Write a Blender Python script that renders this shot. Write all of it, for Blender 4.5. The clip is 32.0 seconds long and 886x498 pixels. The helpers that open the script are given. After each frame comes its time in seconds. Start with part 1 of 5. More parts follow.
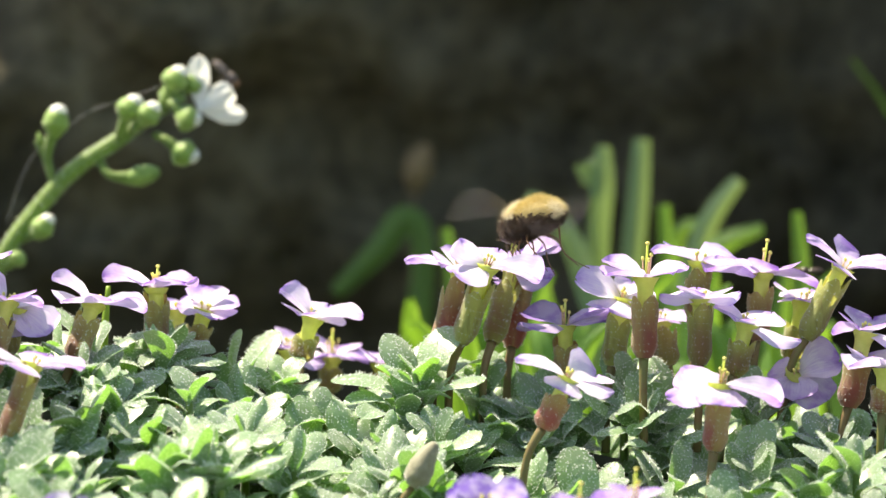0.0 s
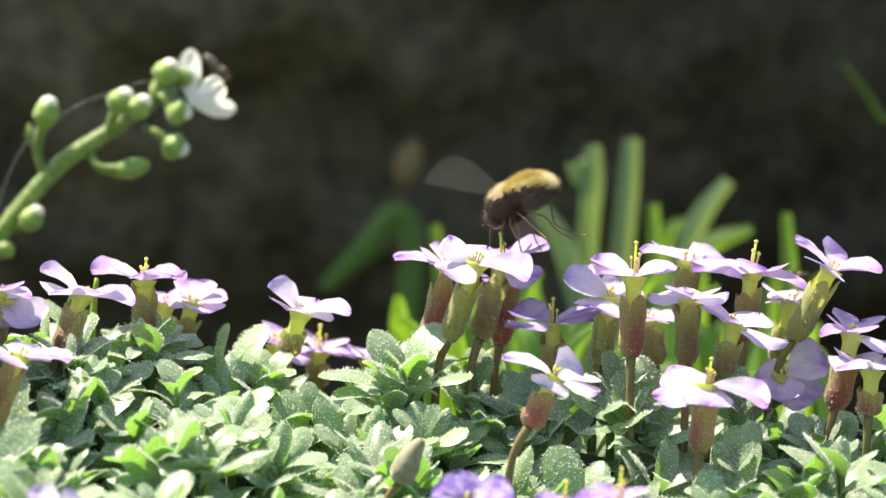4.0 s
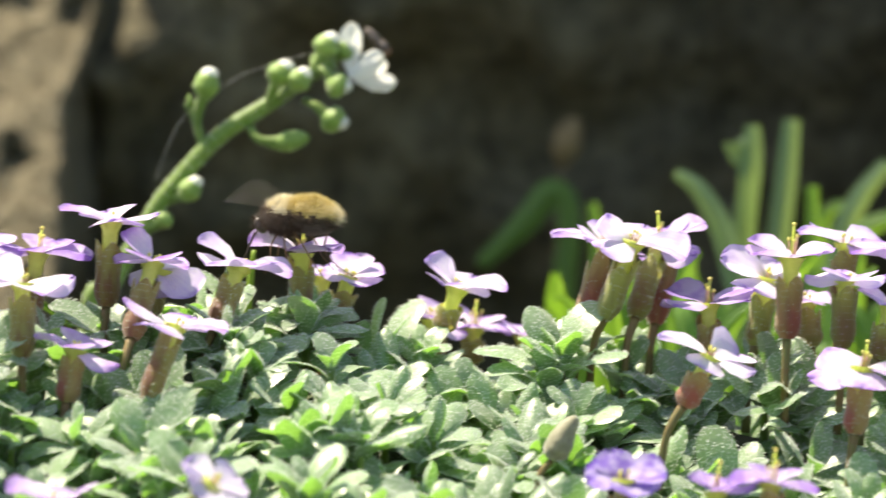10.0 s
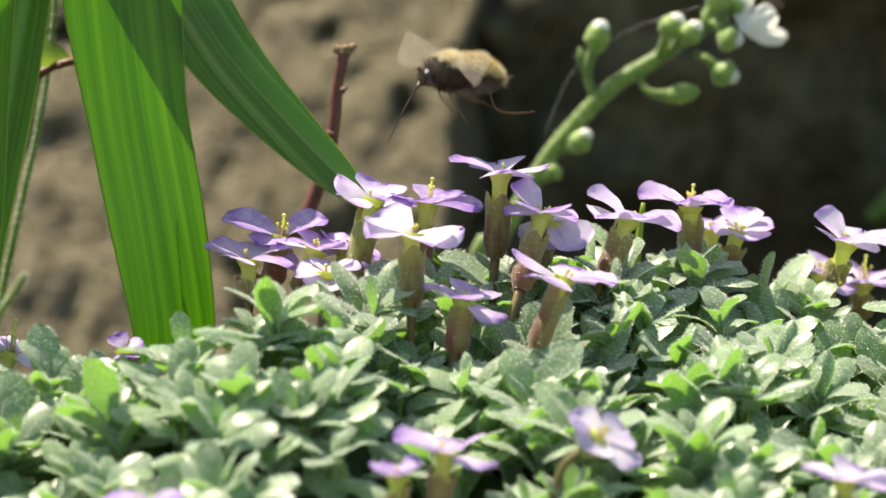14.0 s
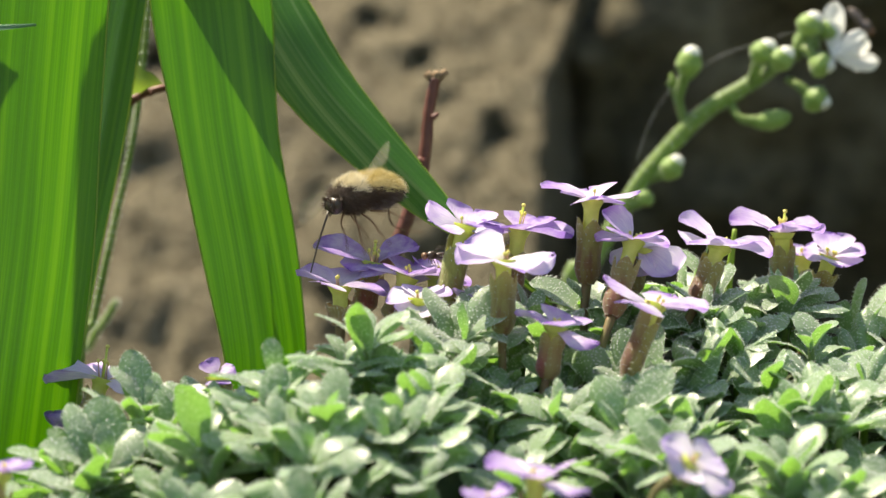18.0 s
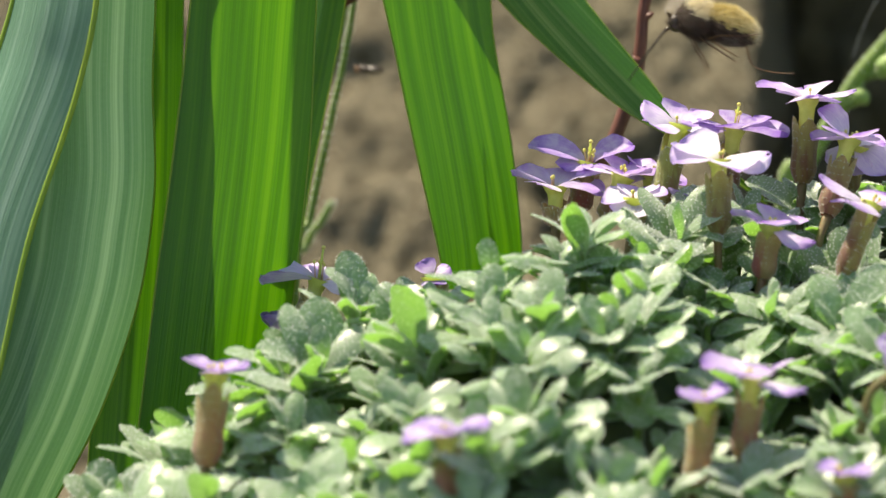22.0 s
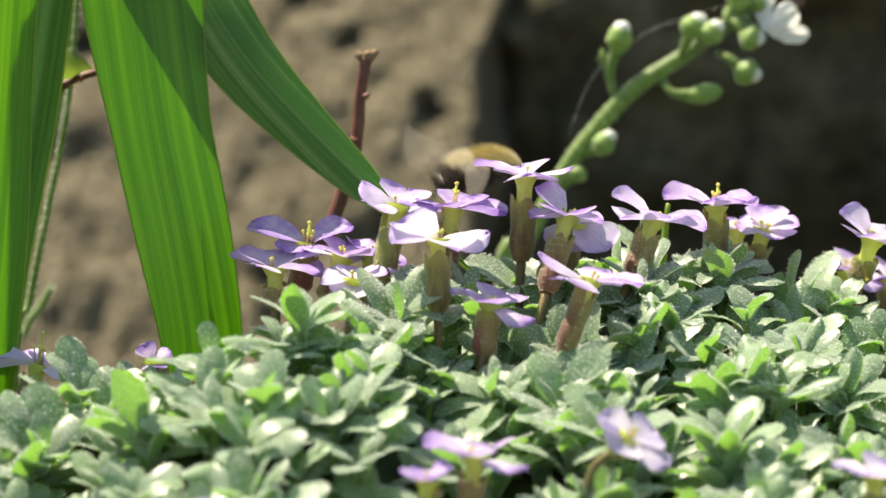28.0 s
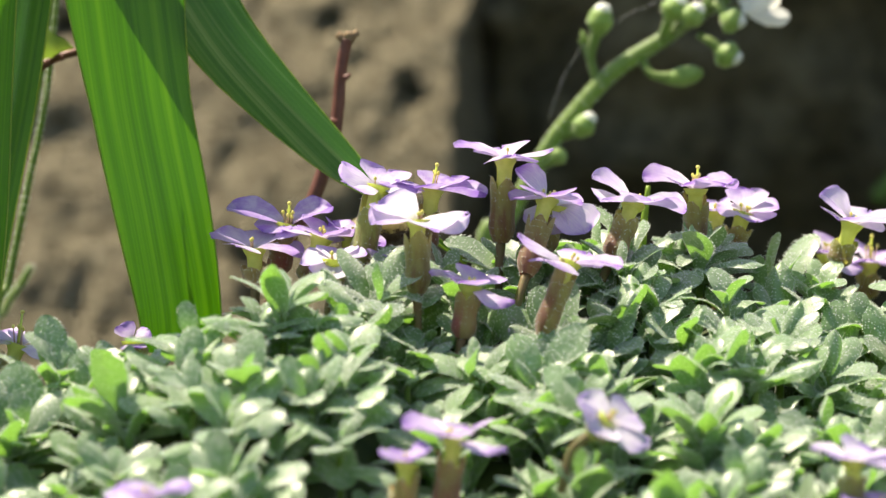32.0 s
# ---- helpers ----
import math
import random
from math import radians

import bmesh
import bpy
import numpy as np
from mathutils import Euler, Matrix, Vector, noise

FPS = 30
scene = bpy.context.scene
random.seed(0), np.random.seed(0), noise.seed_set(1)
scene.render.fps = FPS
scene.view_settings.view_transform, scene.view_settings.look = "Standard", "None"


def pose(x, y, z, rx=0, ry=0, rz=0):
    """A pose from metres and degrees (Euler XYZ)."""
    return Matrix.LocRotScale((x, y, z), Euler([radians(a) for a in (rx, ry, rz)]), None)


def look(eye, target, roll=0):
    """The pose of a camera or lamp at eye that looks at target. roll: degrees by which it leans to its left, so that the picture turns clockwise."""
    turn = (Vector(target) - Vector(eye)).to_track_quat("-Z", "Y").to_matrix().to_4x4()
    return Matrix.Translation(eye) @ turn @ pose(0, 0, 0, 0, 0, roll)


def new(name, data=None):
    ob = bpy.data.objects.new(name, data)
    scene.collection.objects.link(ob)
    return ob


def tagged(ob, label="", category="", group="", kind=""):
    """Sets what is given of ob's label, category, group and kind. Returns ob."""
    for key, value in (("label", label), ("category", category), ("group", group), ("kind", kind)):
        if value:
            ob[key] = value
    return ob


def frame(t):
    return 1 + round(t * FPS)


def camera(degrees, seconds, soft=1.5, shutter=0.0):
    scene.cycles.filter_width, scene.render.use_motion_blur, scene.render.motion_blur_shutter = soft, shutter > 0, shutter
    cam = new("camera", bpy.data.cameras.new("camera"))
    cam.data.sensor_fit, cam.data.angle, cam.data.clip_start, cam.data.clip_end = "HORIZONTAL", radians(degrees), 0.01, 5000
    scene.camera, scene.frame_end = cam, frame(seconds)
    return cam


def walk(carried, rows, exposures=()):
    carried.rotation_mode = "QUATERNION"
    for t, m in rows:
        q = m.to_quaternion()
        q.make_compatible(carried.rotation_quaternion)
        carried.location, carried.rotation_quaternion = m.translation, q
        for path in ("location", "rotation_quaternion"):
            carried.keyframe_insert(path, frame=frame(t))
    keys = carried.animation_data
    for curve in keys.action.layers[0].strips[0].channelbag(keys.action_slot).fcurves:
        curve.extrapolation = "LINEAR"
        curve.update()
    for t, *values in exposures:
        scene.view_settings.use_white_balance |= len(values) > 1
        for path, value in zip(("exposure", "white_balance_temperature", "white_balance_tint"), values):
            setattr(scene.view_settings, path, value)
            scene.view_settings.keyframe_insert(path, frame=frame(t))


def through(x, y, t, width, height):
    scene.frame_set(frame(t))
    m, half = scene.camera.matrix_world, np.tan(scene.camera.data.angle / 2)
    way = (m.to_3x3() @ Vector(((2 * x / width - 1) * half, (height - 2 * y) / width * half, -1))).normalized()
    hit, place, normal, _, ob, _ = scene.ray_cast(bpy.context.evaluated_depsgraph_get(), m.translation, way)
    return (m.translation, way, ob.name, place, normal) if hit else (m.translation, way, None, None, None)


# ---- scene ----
# A sunlit cushion of aubrieta in a rock garden, watched from one metre through a long lens.
EYE, TILT = 0.27, -8.0
cam = camera(8.967, 32.0, soft=1.45, shutter=0.4)
cam.data.dof.use_dof = True
cam.data.dof.focus_distance = 0.985
cam.data.dof.aperture_fstop = 16.0
# seconds, pan to the left, tilt up and roll in degrees; the eye stays in its place
ROWS = [
    (0.0, -0.047, -0.100, -2.37),
    (0.5, -0.099, -0.067, -2.24),
    (1.0, -0.167, 0.044, -2.13),
    (1.5, -0.140, 0.051, -2.15),
    (2.0, 0.001, -0.033, -2.15),
    (2.5, 0.025, -0.006, -1.92),
    (4.5, -0.121, -0.231, -1.54),
    (5.0, 0.123, -0.319, -1.37),
    (5.5, 0.304, -0.336, -1.10),
    (6.0, 0.358, -0.380, -0.86),
    (6.5, 0.296, -0.417, -0.71),
    (7.0, 0.315, -0.395, -0.79),
    (7.5, 0.433, -0.379, -1.09),
    (8.0, 0.644, -0.360, -1.25),
    (8.5, 0.780, -0.255, -0.98),
    (9.0, 0.781, -0.198, -0.69),
    (9.5, 0.780, -0.252, -0.57),
    (10.0, 1.439, -0.344, -0.62),
    (10.5, 2.761, -0.521, -0.63),
    (11.0, 3.627, -0.622, -0.77),
    (11.5, 4.006, -0.627, -0.87),
    (12.0, 4.177, -0.703, -0.57),
    (12.5, 4.466, -0.856, -0.35),
    (13.0, 4.880, -1.020, -0.24),
    (13.5, 5.107, -0.980, -0.10),
    (14.0, 5.387, -0.797, -0.10),
    (14.5, 5.706, -0.555, -0.29),
    (15.0, 6.011, -0.416, 0.12),
    (15.5, 6.136, -0.385, 0.54),
    (17.5, 6.279, -0.626, -0.11),
    (18.0, 6.313, -0.529, -0.14),
    (18.5, 6.361, -0.578, 0.10),
    (19.0, 6.426, -0.854, 0.24),
    (19.5, 6.765, -1.108, -0.12),
    (20.0, 7.224, -1.229, -0.41),
    (20.5, 7.674, -1.261, -0.66),
    (21.0, 8.130, -1.174, -0.67),
    (21.5, 8.446, -1.370, -0.53),
    (22.0, 8.502, -1.532, -0.40),
    (22.5, 8.526, -1.586, -0.49),
    (23.0, 8.488, -1.541, -0.64),
    (23.5, 7.996, -1.133, -0.89),
    (24.0, 7.325, -0.705, -0.96),
    (24.5, 7.113, -0.629, -0.67),
    (25.0, 6.972, -0.743, -0.42),
    (25.5, 6.610, -0.828, -0.65),
    (27.5, 5.865, -0.715, -1.43),
    (28.0, 5.648, -0.748, -1.21),
    (28.5, 5.305, -0.853, -1.16),
    (29.0, 5.092, -0.985, -1.27),
    (29.5, 4.975, -1.058, -1.46),
    (30.0, 4.888, -1.049, -1.43),
    (30.5, 5.005, -0.943, -1.52),
    (31.0, 5.272, -0.921, -1.34),
    (31.5, 5.439, -0.961, -1.00),
    (32.0, 5.446, -0.942, -0.94),
]
BASE = pose(0, 0, EYE, 90 + TILT, 0, 0)
walk(cam, [(t, BASE @ pose(0, 0, 0, 0, pan, 0) @ pose(0, 0, 0, tilt, 0, 0) @ pose(0, 0, 0, 0, 0, roll))
           for t, pan, tilt, roll in ROWS], [(0.0, 1.52, 7900, 8), (9.0, 1.52, 7900, 8), (11.5, 1.25, 7900, 8), (14.0, 1.17, 7900, 8), (32.0, 1.17, 7900, 8)])

# ---- light ----
SUN = Vector((-0.38, 0.26, 0.89)).normalized()
world = bpy.data.worlds.new("sky")
scene.world = world
world.use_nodes = True
wn = world.node_tree.nodes
sky = wn.new("ShaderNodeTexSky")
sky.sky_type = "NISHITA"
sky.sun_disc = False
sky.sun_elevation = math.asin(SUN.z)
sky.sun_rotation = math.atan2(SUN.x, SUN.y)
wn["Background"].inputs["Strength"].default_value = 0.115
world.node_tree.links.new(sky.outputs[0], wn["Background"].inputs["Color"])
sun_data = bpy.data.lights.new("sun", "SUN")
sun_data.energy, sun_data.angle, sun_data.color = 5.0, radians(0.53), (1.0, 0.96, 0.89)
sun = new("sun", sun_data)
sun.matrix_world = look(SUN * 5, (0, 0, 0))


# ---- materials ----
class Nodes:
    """A short way to write node materials."""

    def __init__(self, name):
        self.mat = bpy.data.materials.new(name)
        self.mat.use_nodes = True
        self.tree = self.mat.node_tree
        self.tree.nodes.clear()

    def add(self, kind, _props=(), **ins):
        n = self.tree.nodes.new("ShaderNode" + kind)
        props = dict(_props)
        if "operation" in props:
            n.operation = props["operation"]
        if "blend_type" in props:
            n.blend_type = props["blend_type"]
        for key, value in ins.items():
            self.put(n, key.replace("_", " "), value)
        return n

    def put(self, n, key, value):
        socket = n.inputs[int(key)] if key.isdigit() else n.inputs[key]
        if hasattr(value, "is_output"):
            self.tree.links.new(value, socket)
        elif isinstance(value, tuple) and len(value) == 3 and socket.type == "RGBA":
            socket.default_value = (*value, 1)
        else:
            socket.default_value = value

    def place(self, scale):
        g = self.add("NewGeometry")
        m = self.add("VectorMath", {"operation": "MULTIPLY"})
        self.put(m, "0", g.outputs["Position"])
        self.put(m, "1", scale if isinstance(scale, tuple) else (scale, scale, scale))
        return m.outputs[0]

    def noise(self, vec, scale=1.0, detail=3.0, rough=0.55):
        n = self.add("TexNoise", Vector=vec, Scale=scale, Detail=detail, Roughness=rough)
        return n.outputs["Fac"]

    def ramp(self, fac, *stops):
        n = self.add("ValToRGB", Fac=fac)
        e = n.color_ramp.elements
        while len(e) < len(stops):
            e.new(0.5)
        for el, (pos, col) in zip(e, stops):
            el.position, el.color = pos, (*col, 1) if len(col) == 3 else col
        return n.outputs["Color"]

    def mix(self, fac, a, b, blend="MIX"):
        n = self.add("MixRGB", {"blend_type": blend})
        self.put(n, "0", fac)
        self.put(n, "1", a)
        self.put(n, "2", b)
        return n.outputs[0]

    def math(self, op, a, b=0.5):
        n = self.add("Math", {"operation": op})
        self.put(n, "0", a)
        self.put(n, "1", b)
        return n.outputs[0]

    def bump(self, height, strength=0.3, distance=0.0003):
        return self.add("Bump", Height=height, Strength=strength, Distance=distance).outputs[0]

    def finish(self, colour, rough=0.5, normal=None, through=0.0, through_colour=None, spec=0.5, sheen=0.0, metal=0.0):
        p = self.add("BsdfPrincipled")
        self.put(p, "Base Color", colour)
        self.put(p, "Roughness", rough)
        self.put(p, "Specular IOR Level", spec)
        self.put(p, "Sheen Weight", sheen)
        self.put(p, "Metallic", metal)
        if normal is not None:
            self.put(p, "Normal", normal)
        shader = p.outputs[0]
        if through:
            t = self.add("BsdfTranslucent")
            self.put(t, "Color", through_colour if through_colour is not None else colour)
            m = self.add("MixShader")
            self.put(m, "0", through)
            self.tree.links.new(shader, m.inputs[1])
            self.tree.links.new(t.outputs[0], m.inputs[2])
            shader = m.outputs[0]
        out = self.add("OutputMaterial")
        self.tree.links.new(shader, out.inputs[0])
        return self.mat


def leaf_material():
    n = Nodes("felted_leaf")
    geo = n.add("NewGeometry")
    rand = geo.outputs["Random Per Island"]
    own = n.add("ObjectInfo").outputs["Random"]
    pick = n.math("FRACT", n.math("ADD", rand, own), 0.0)
    base = n.ramp(pick, (0.0, (0.028, 0.085, 0.022)), (0.55, (0.055, 0.15, 0.034)), (1.0, (0.10, 0.23, 0.045)))
    grain = n.noise(n.place(700.0), 1.0, 3.0)
    felt = n.noise(n.place(260.0), 1.0, 3.0, 0.6)
    vor = n.add("TexVoronoi", Vector=n.place(1900.0), Scale=1.0)
    specks = n.ramp(vor.outputs["Distance"], (0.17, (1, 1, 1)), (0.31, (0, 0, 0)))
    col = n.mix(n.math("MULTIPLY", n.ramp(felt, (0.28, (0.35, 0.35, 0.35)), (0.70, (1, 1, 1))), 0.44), base, (0.48, 0.58, 0.44))
    col = n.mix(n.math("MULTIPLY", specks, 1.0), col, (0.90, 0.92, 0.89))
    height = n.math("ADD", n.math("MULTIPLY", specks, 0.9), n.math("MULTIPLY", grain, 0.5))
    return n.finish(col, 0.40, n.bump(height, 0.8, 0.0003), 0.36, n.mix(0.65, base, (0.32, 0.66, 0.08)), 0.8, 0.5)


def plain(name, a, b, rough=0.55, scale=600.0, through=0.0, tcol=None, spec=0.4, bump=0.25, sheen=0.0):
    n = Nodes(name)
    f = n.noise(n.place(scale), 1.0, 4.0)
    big = n.noise(n.place(scale * 0.12), 1.0, 2.0)
    col = n.ramp(n.math("MULTIPLY", n.math("ADD", f, big), 0.5), (0.36, a), (0.64, b))
    return n.finish(col, rough, n.bump(f, bump, 0.0002), through, tcol, spec, sheen)


def petal_material(name, base, mid, tip, vein):
    n = Nodes(name)
    uv = n.add("UVMap")
    sep = n.add("SeparateXYZ")
    n.put(sep, "0", uv.outputs[0])
    along = sep.outputs["X"]
    rim = n.math("POWER", n.math("ABSOLUTE", n.math("SUBTRACT", n.math("MULTIPLY", sep.outputs["Y"], 2.0), 1.0), 0.0), 3.0)
    rim = n.math("MULTIPLY", rim, n.math("MINIMUM", n.math("MULTIPLY", along, 1.5), 1.0))
    col = n.ramp(n.math("MAXIMUM", along, rim), (0.0, base), (0.26, mid), (0.52, mid), (0.82, tip), (1.0, vein))
    st = n.add("VectorMath", {"operation": "MULTIPLY"})
    n.put(st, "0", uv.outputs[0])
    n.put(st, "1", (2.2, 20.0, 1.0))
    lines = n.noise(st.outputs[0], 1.0, 2.0)
    veins = n.ramp(lines, (0.42, (1, 1, 1)), (0.60, (0, 0, 0)))
    own = n.add("ObjectInfo").outputs["Random"]
    col = n.mix(n.math("MULTIPLY", veins, 0.28), col, vein)
    col = n.mix(n.math("MULTIPLY", own, 0.30), col, vein)
    blot = n.noise(n.place(420.0), 1.0, 3.0)
    col = n.mix(n.math("MULTIPLY", n.ramp(blot, (0.42, (0, 0, 0)), (0.60, (1, 1, 1))), 0.38), col, (0.82, 0.78, 0.82))
    return n.finish(col, 0.5, n.bump(lines, 0.30, 0.0003), 0.45, n.mix(0.38, col, vein), 0.35, 0.15)


def blade_material(name, a, b, c, through, rough, soft=0.10, glow=(1.75, 1.65, 0.7)):
    n = Nodes(name)
    uv = n.add("UVMap")
    st = n.add("VectorMath", {"operation": "MULTIPLY"})
    n.put(st, "0", uv.outputs[0])
    n.put(st, "1", (0.5, 64.0, 1.0))
    fine = n.noise(st.outputs[0], 1.0, 3.0)
    st2 = n.add("VectorMath", {"operation": "MULTIPLY"})
    n.put(st2, "0", uv.outputs[0])
    n.put(st2, "1", (0.3, 11.0, 1.0))
    wide = n.noise(st2.outputs[0], 1.0, 2.0)
    col = n.ramp(n.math("ADD", n.math("MULTIPLY", fine, 0.30), n.math("MULTIPLY", wide, 0.70)), (0.5 - soft, a), (0.5, b), (0.5 + soft, c))
    speck = n.noise(n.place(1500.0), 1.0, 2.0)
    col = n.mix(n.math("MULTIPLY", speck, 0.14), col, c)
    tc = n.mix(1.0, col, glow, "MULTIPLY")
    return n.finish(col, rough, n.bump(fine, 0.40, 0.0005), through, tc, 0.5)


def rock_material(name, dark, mid, light, scale, finer=6.0):
    n = Nodes(name)
    big = n.noise(n.place(scale), 1.0, 5.0, 0.6)
    fine = n.noise(n.place(scale * finer), 1.0, 5.0, 0.65)
    pits = n.noise(n.place(scale * 2.6), 1.0, 2.0)
    col = n.ramp(big, (0.30, dark), (0.50, mid), (0.72, light))
    col = n.mix(0.5, col, n.ramp(fine, (0.36, dark), (0.64, light)))
    height = n.math("ADD", n.math("MULTIPLY", fine, 0.4), n.math("ADD", big, pits))
    return n.finish(col, 0.9, n.bump(height, 0.8, 0.008), 0.0, None, 0.2)


def wall_material():
    """Dark stone, its colour falling to about half towards +x with a ragged edge."""
    n = Nodes("dark_wall_rock")
    sep = n.add("SeparateXYZ")
    n.put(sep, "0", n.place(1.0))
    big = n.noise(n.place(30.0), 1.0, 5.0, 0.6)
    fine = n.noise(n.place(180.0), 1.0, 5.0, 0.65)
    pits = n.noise(n.place(78.0), 1.0, 2.0)
    darker_x = n.ramp(n.math("ADD", n.math("MULTIPLY", sep.outputs["X"], 5.0), big), (0.35, (1, 1, 1)), (0.85, (0.50, 0.50, 0.52)))
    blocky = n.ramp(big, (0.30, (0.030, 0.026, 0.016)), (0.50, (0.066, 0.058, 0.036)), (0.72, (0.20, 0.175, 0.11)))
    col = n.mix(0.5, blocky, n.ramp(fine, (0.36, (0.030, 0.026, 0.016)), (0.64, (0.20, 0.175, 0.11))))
    col = n.mix(1.0, col, darker_x, "MULTIPLY")
    height = n.math("ADD", n.math("MULTIPLY", fine, 0.4), n.math("ADD", big, pits))
    return n.finish(col, 0.9, n.bump(height, 0.8, 0.008), 0.0, None, 0.2)


M_LEAF = leaf_material()
M_HAIR = plain("white_hair", (0.82, 0.85, 0.80), (0.70, 0.76, 0.66), 0.35, 900.0, 0.4, None, 0.6, 0.0)
MAUVE, VIOLET, PALE, DEEP = "mauve", "violet", "pale", "deep"
PETALS = {
    MAUVE: petal_material("mauve_petal", (0.82, 0.80, 0.56), (0.80, 0.74, 0.84), (0.60, 0.45, 0.77), (0.28, 0.13, 0.53)),
    VIOLET: petal_material("violet_petal", (0.68, 0.50, 0.58), (0.52, 0.38, 0.70), (0.42, 0.28, 0.66), (0.20, 0.09, 0.44)),
    DEEP: petal_material("deep_violet_petal", (0.50, 0.40, 0.50), (0.30, 0.19, 0.62), (0.22, 0.12, 0.56), (0.10, 0.04, 0.36)),
    PALE: petal_material("pale_petal", (0.82, 0.82, 0.45), (0.86, 0.83, 0.87), (0.74, 0.65, 0.83), (0.36, 0.22, 0.64)),
}
M_TUBE = plain("yellow_green_claw", (0.78, 0.84, 0.28), (0.66, 0.74, 0.20), 0.5, 800.0, 0.55, None, 0.3)
def calyx_material(name, a, b, rim, glow):
    n = Nodes(name)
    streak = n.noise(n.place((1100.0, 1100.0, 210.0)), 1.0, 4.0, 0.65)
    dots = n.noise(n.place(2600.0), 1.0, 3.0, 0.6)
    own = n.add("ObjectInfo").outputs["Random"]
    col = n.ramp(n.math("ADD", n.math("MULTIPLY", streak, 0.75), n.math("MULTIPLY", own, 0.25)), (0.42, a), (0.50, b), (0.57, rim))
    col = n.mix(n.math("MULTIPLY", dots, 0.4), col, a)
    sep = n.add("SeparateXYZ")
    n.put(sep, "0", n.add("UVMap").outputs[0])
    tips = n.math("MULTIPLY", n.ramp(n.math("ADD", sep.outputs["X"], n.math("MULTIPLY", streak, 0.35)), (0.55, (0, 0, 0)), (1.2, (1, 1, 1))), 0.75)
    edge = n.math("POWER", n.math("ABSOLUTE", n.math("SUBTRACT", n.math("MULTIPLY", sep.outputs["Y"], 2.0), 1.0), 0.0), 4.0)
    col = n.mix(n.math("MAXIMUM", tips, n.math("MULTIPLY", edge, 0.45)), col, (0.33, 0.35, 0.10))
    return n.finish(col, 0.6, n.bump(n.math("ADD", streak, dots), 0.6, 0.0003), 0.38, glow, 0.35, 0.5)


M_CALYX = {
    "red": calyx_material("wine_red_calyx", (0.17, 0.060, 0.045), (0.27, 0.14, 0.08), (0.34, 0.25, 0.10), (0.55, 0.20, 0.13)),
    "brown": calyx_material("brown_calyx", (0.15, 0.06, 0.04), (0.20, 0.17, 0.055), (0.30, 0.30, 0.10), (0.50, 0.34, 0.11)),
    "green": calyx_material("green_calyx", (0.17, 0.075, 0.045), (0.18, 0.20, 0.05), (0.30, 0.35, 0.10), (0.48, 0.48, 0.10)),
    "rose": calyx_material("rose_calyx", (0.28, 0.075, 0.07), (0.28, 0.15, 0.08), (0.36, 0.31, 0.12), (0.62, 0.29, 0.17)),
}
M_HAIRYBUD = plain("grey_hairy_bud", (0.15, 0.14, 0.075), (0.27, 0.26, 0.17), 0.6, 900.0, 0.15, None, 0.3, 0.6, 0.6)
M_STEM = plain("flower_stalk", (0.16, 0.17, 0.06), (0.20, 0.11, 0.06), 0.55, 500.0, 0.15, None, 0.3)
M_ANTHER = plain("yellow_anther", (0.72, 0.64, 0.14), (0.62, 0.58, 0.18), 0.6, 2500.0)
M_FILAMENT = plain("pink_filament", (0.62, 0.32, 0.36), (0.70, 0.55, 0.30), 0.5, 1500.0, 0.3)
M_BLADE = blade_material("green_blade", (0.018, 0.090, 0.009), (0.034, 0.150, 0.011), (0.066, 0.215, 0.018), 0.56, 0.30, 0.15, (1.85, 1.62, 0.38))
M_WAXY = blade_material("waxy_green_blade", (0.018, 0.085, 0.010), (0.036, 0.140, 0.014), (0.15, 0.27, 0.10), 0.45, 0.24, 0.20, (1.9, 1.65, 0.5))
M_GLAUCOUS = blade_material("glaucous_leaf", (0.045, 0.130, 0.062), (0.095, 0.210, 0.120), (0.30, 0.43, 0.33), 0.25, 0.33, 0.22, (1.2, 1.5, 0.7))
M_RIM = plain("yellow_green_margin", (0.30, 0.42, 0.05), (0.22, 0.36, 0.05), 0.45, 400.0, 0.4)
M_GRASS = blade_material("grass_blade", (0.09, 0.21, 0.03), (0.14, 0.29, 0.05), (0.21, 0.37, 0.09), 0.45, 0.45)
M_DULLGRASS = blade_material("dull_grass_blade", (0.055, 0.13, 0.015), (0.085, 0.18, 0.025), (0.13, 0.24, 0.045), 0.35, 0.45)
M_PALEGRASS = blade_material("pale_grass_blade", (0.14, 0.235, 0.095), (0.19, 0.295, 0.13), (0.26, 0.36, 0.18), 0.28, 0.45)
M_ARABIS = plain("pale_green_stem", (0.11, 0.19, 0.03), (0.20, 0.29, 0.065), 0.5, 500.0, 0.25, (0.3, 0.5, 0.08), 0.4, 0.3, 0.4)
M_BUD = plain("pale_green_bud", (0.14, 0.26, 0.04), (0.30, 0.43, 0.12), 0.5, 500.0, 0.3, (0.5, 0.65, 0.2), 0.4, 0.2, 0.4)
M_WHITE = plain("white_petal", (0.82, 0.83, 0.76), (0.86, 0.86, 0.82), 0.5, 400.0, 0.4, None, 0.3)
M_TWIG = plain("red_brown_twig", (0.09, 0.026, 0.02), (0.17, 0.06, 0.038), 0.5, 420.0, 0.0, None, 0.4, 0.6)
M_TWIGTOP = plain("dry_twig_end", (0.12, 0.07, 0.04), (0.24, 0.17, 0.10), 0.8, 700.0, 0.0, None, 0.2, 0.8)
M_SEED = plain("dry_seed_head", (0.24, 0.17, 0.085), (0.17, 0.12, 0.06), 0.8, 500.0, 0.2)
M_SILK = plain("spider_silk", (0.5, 0.5, 0.5), (0.4, 0.4, 0.4), 0.3, 200.0)
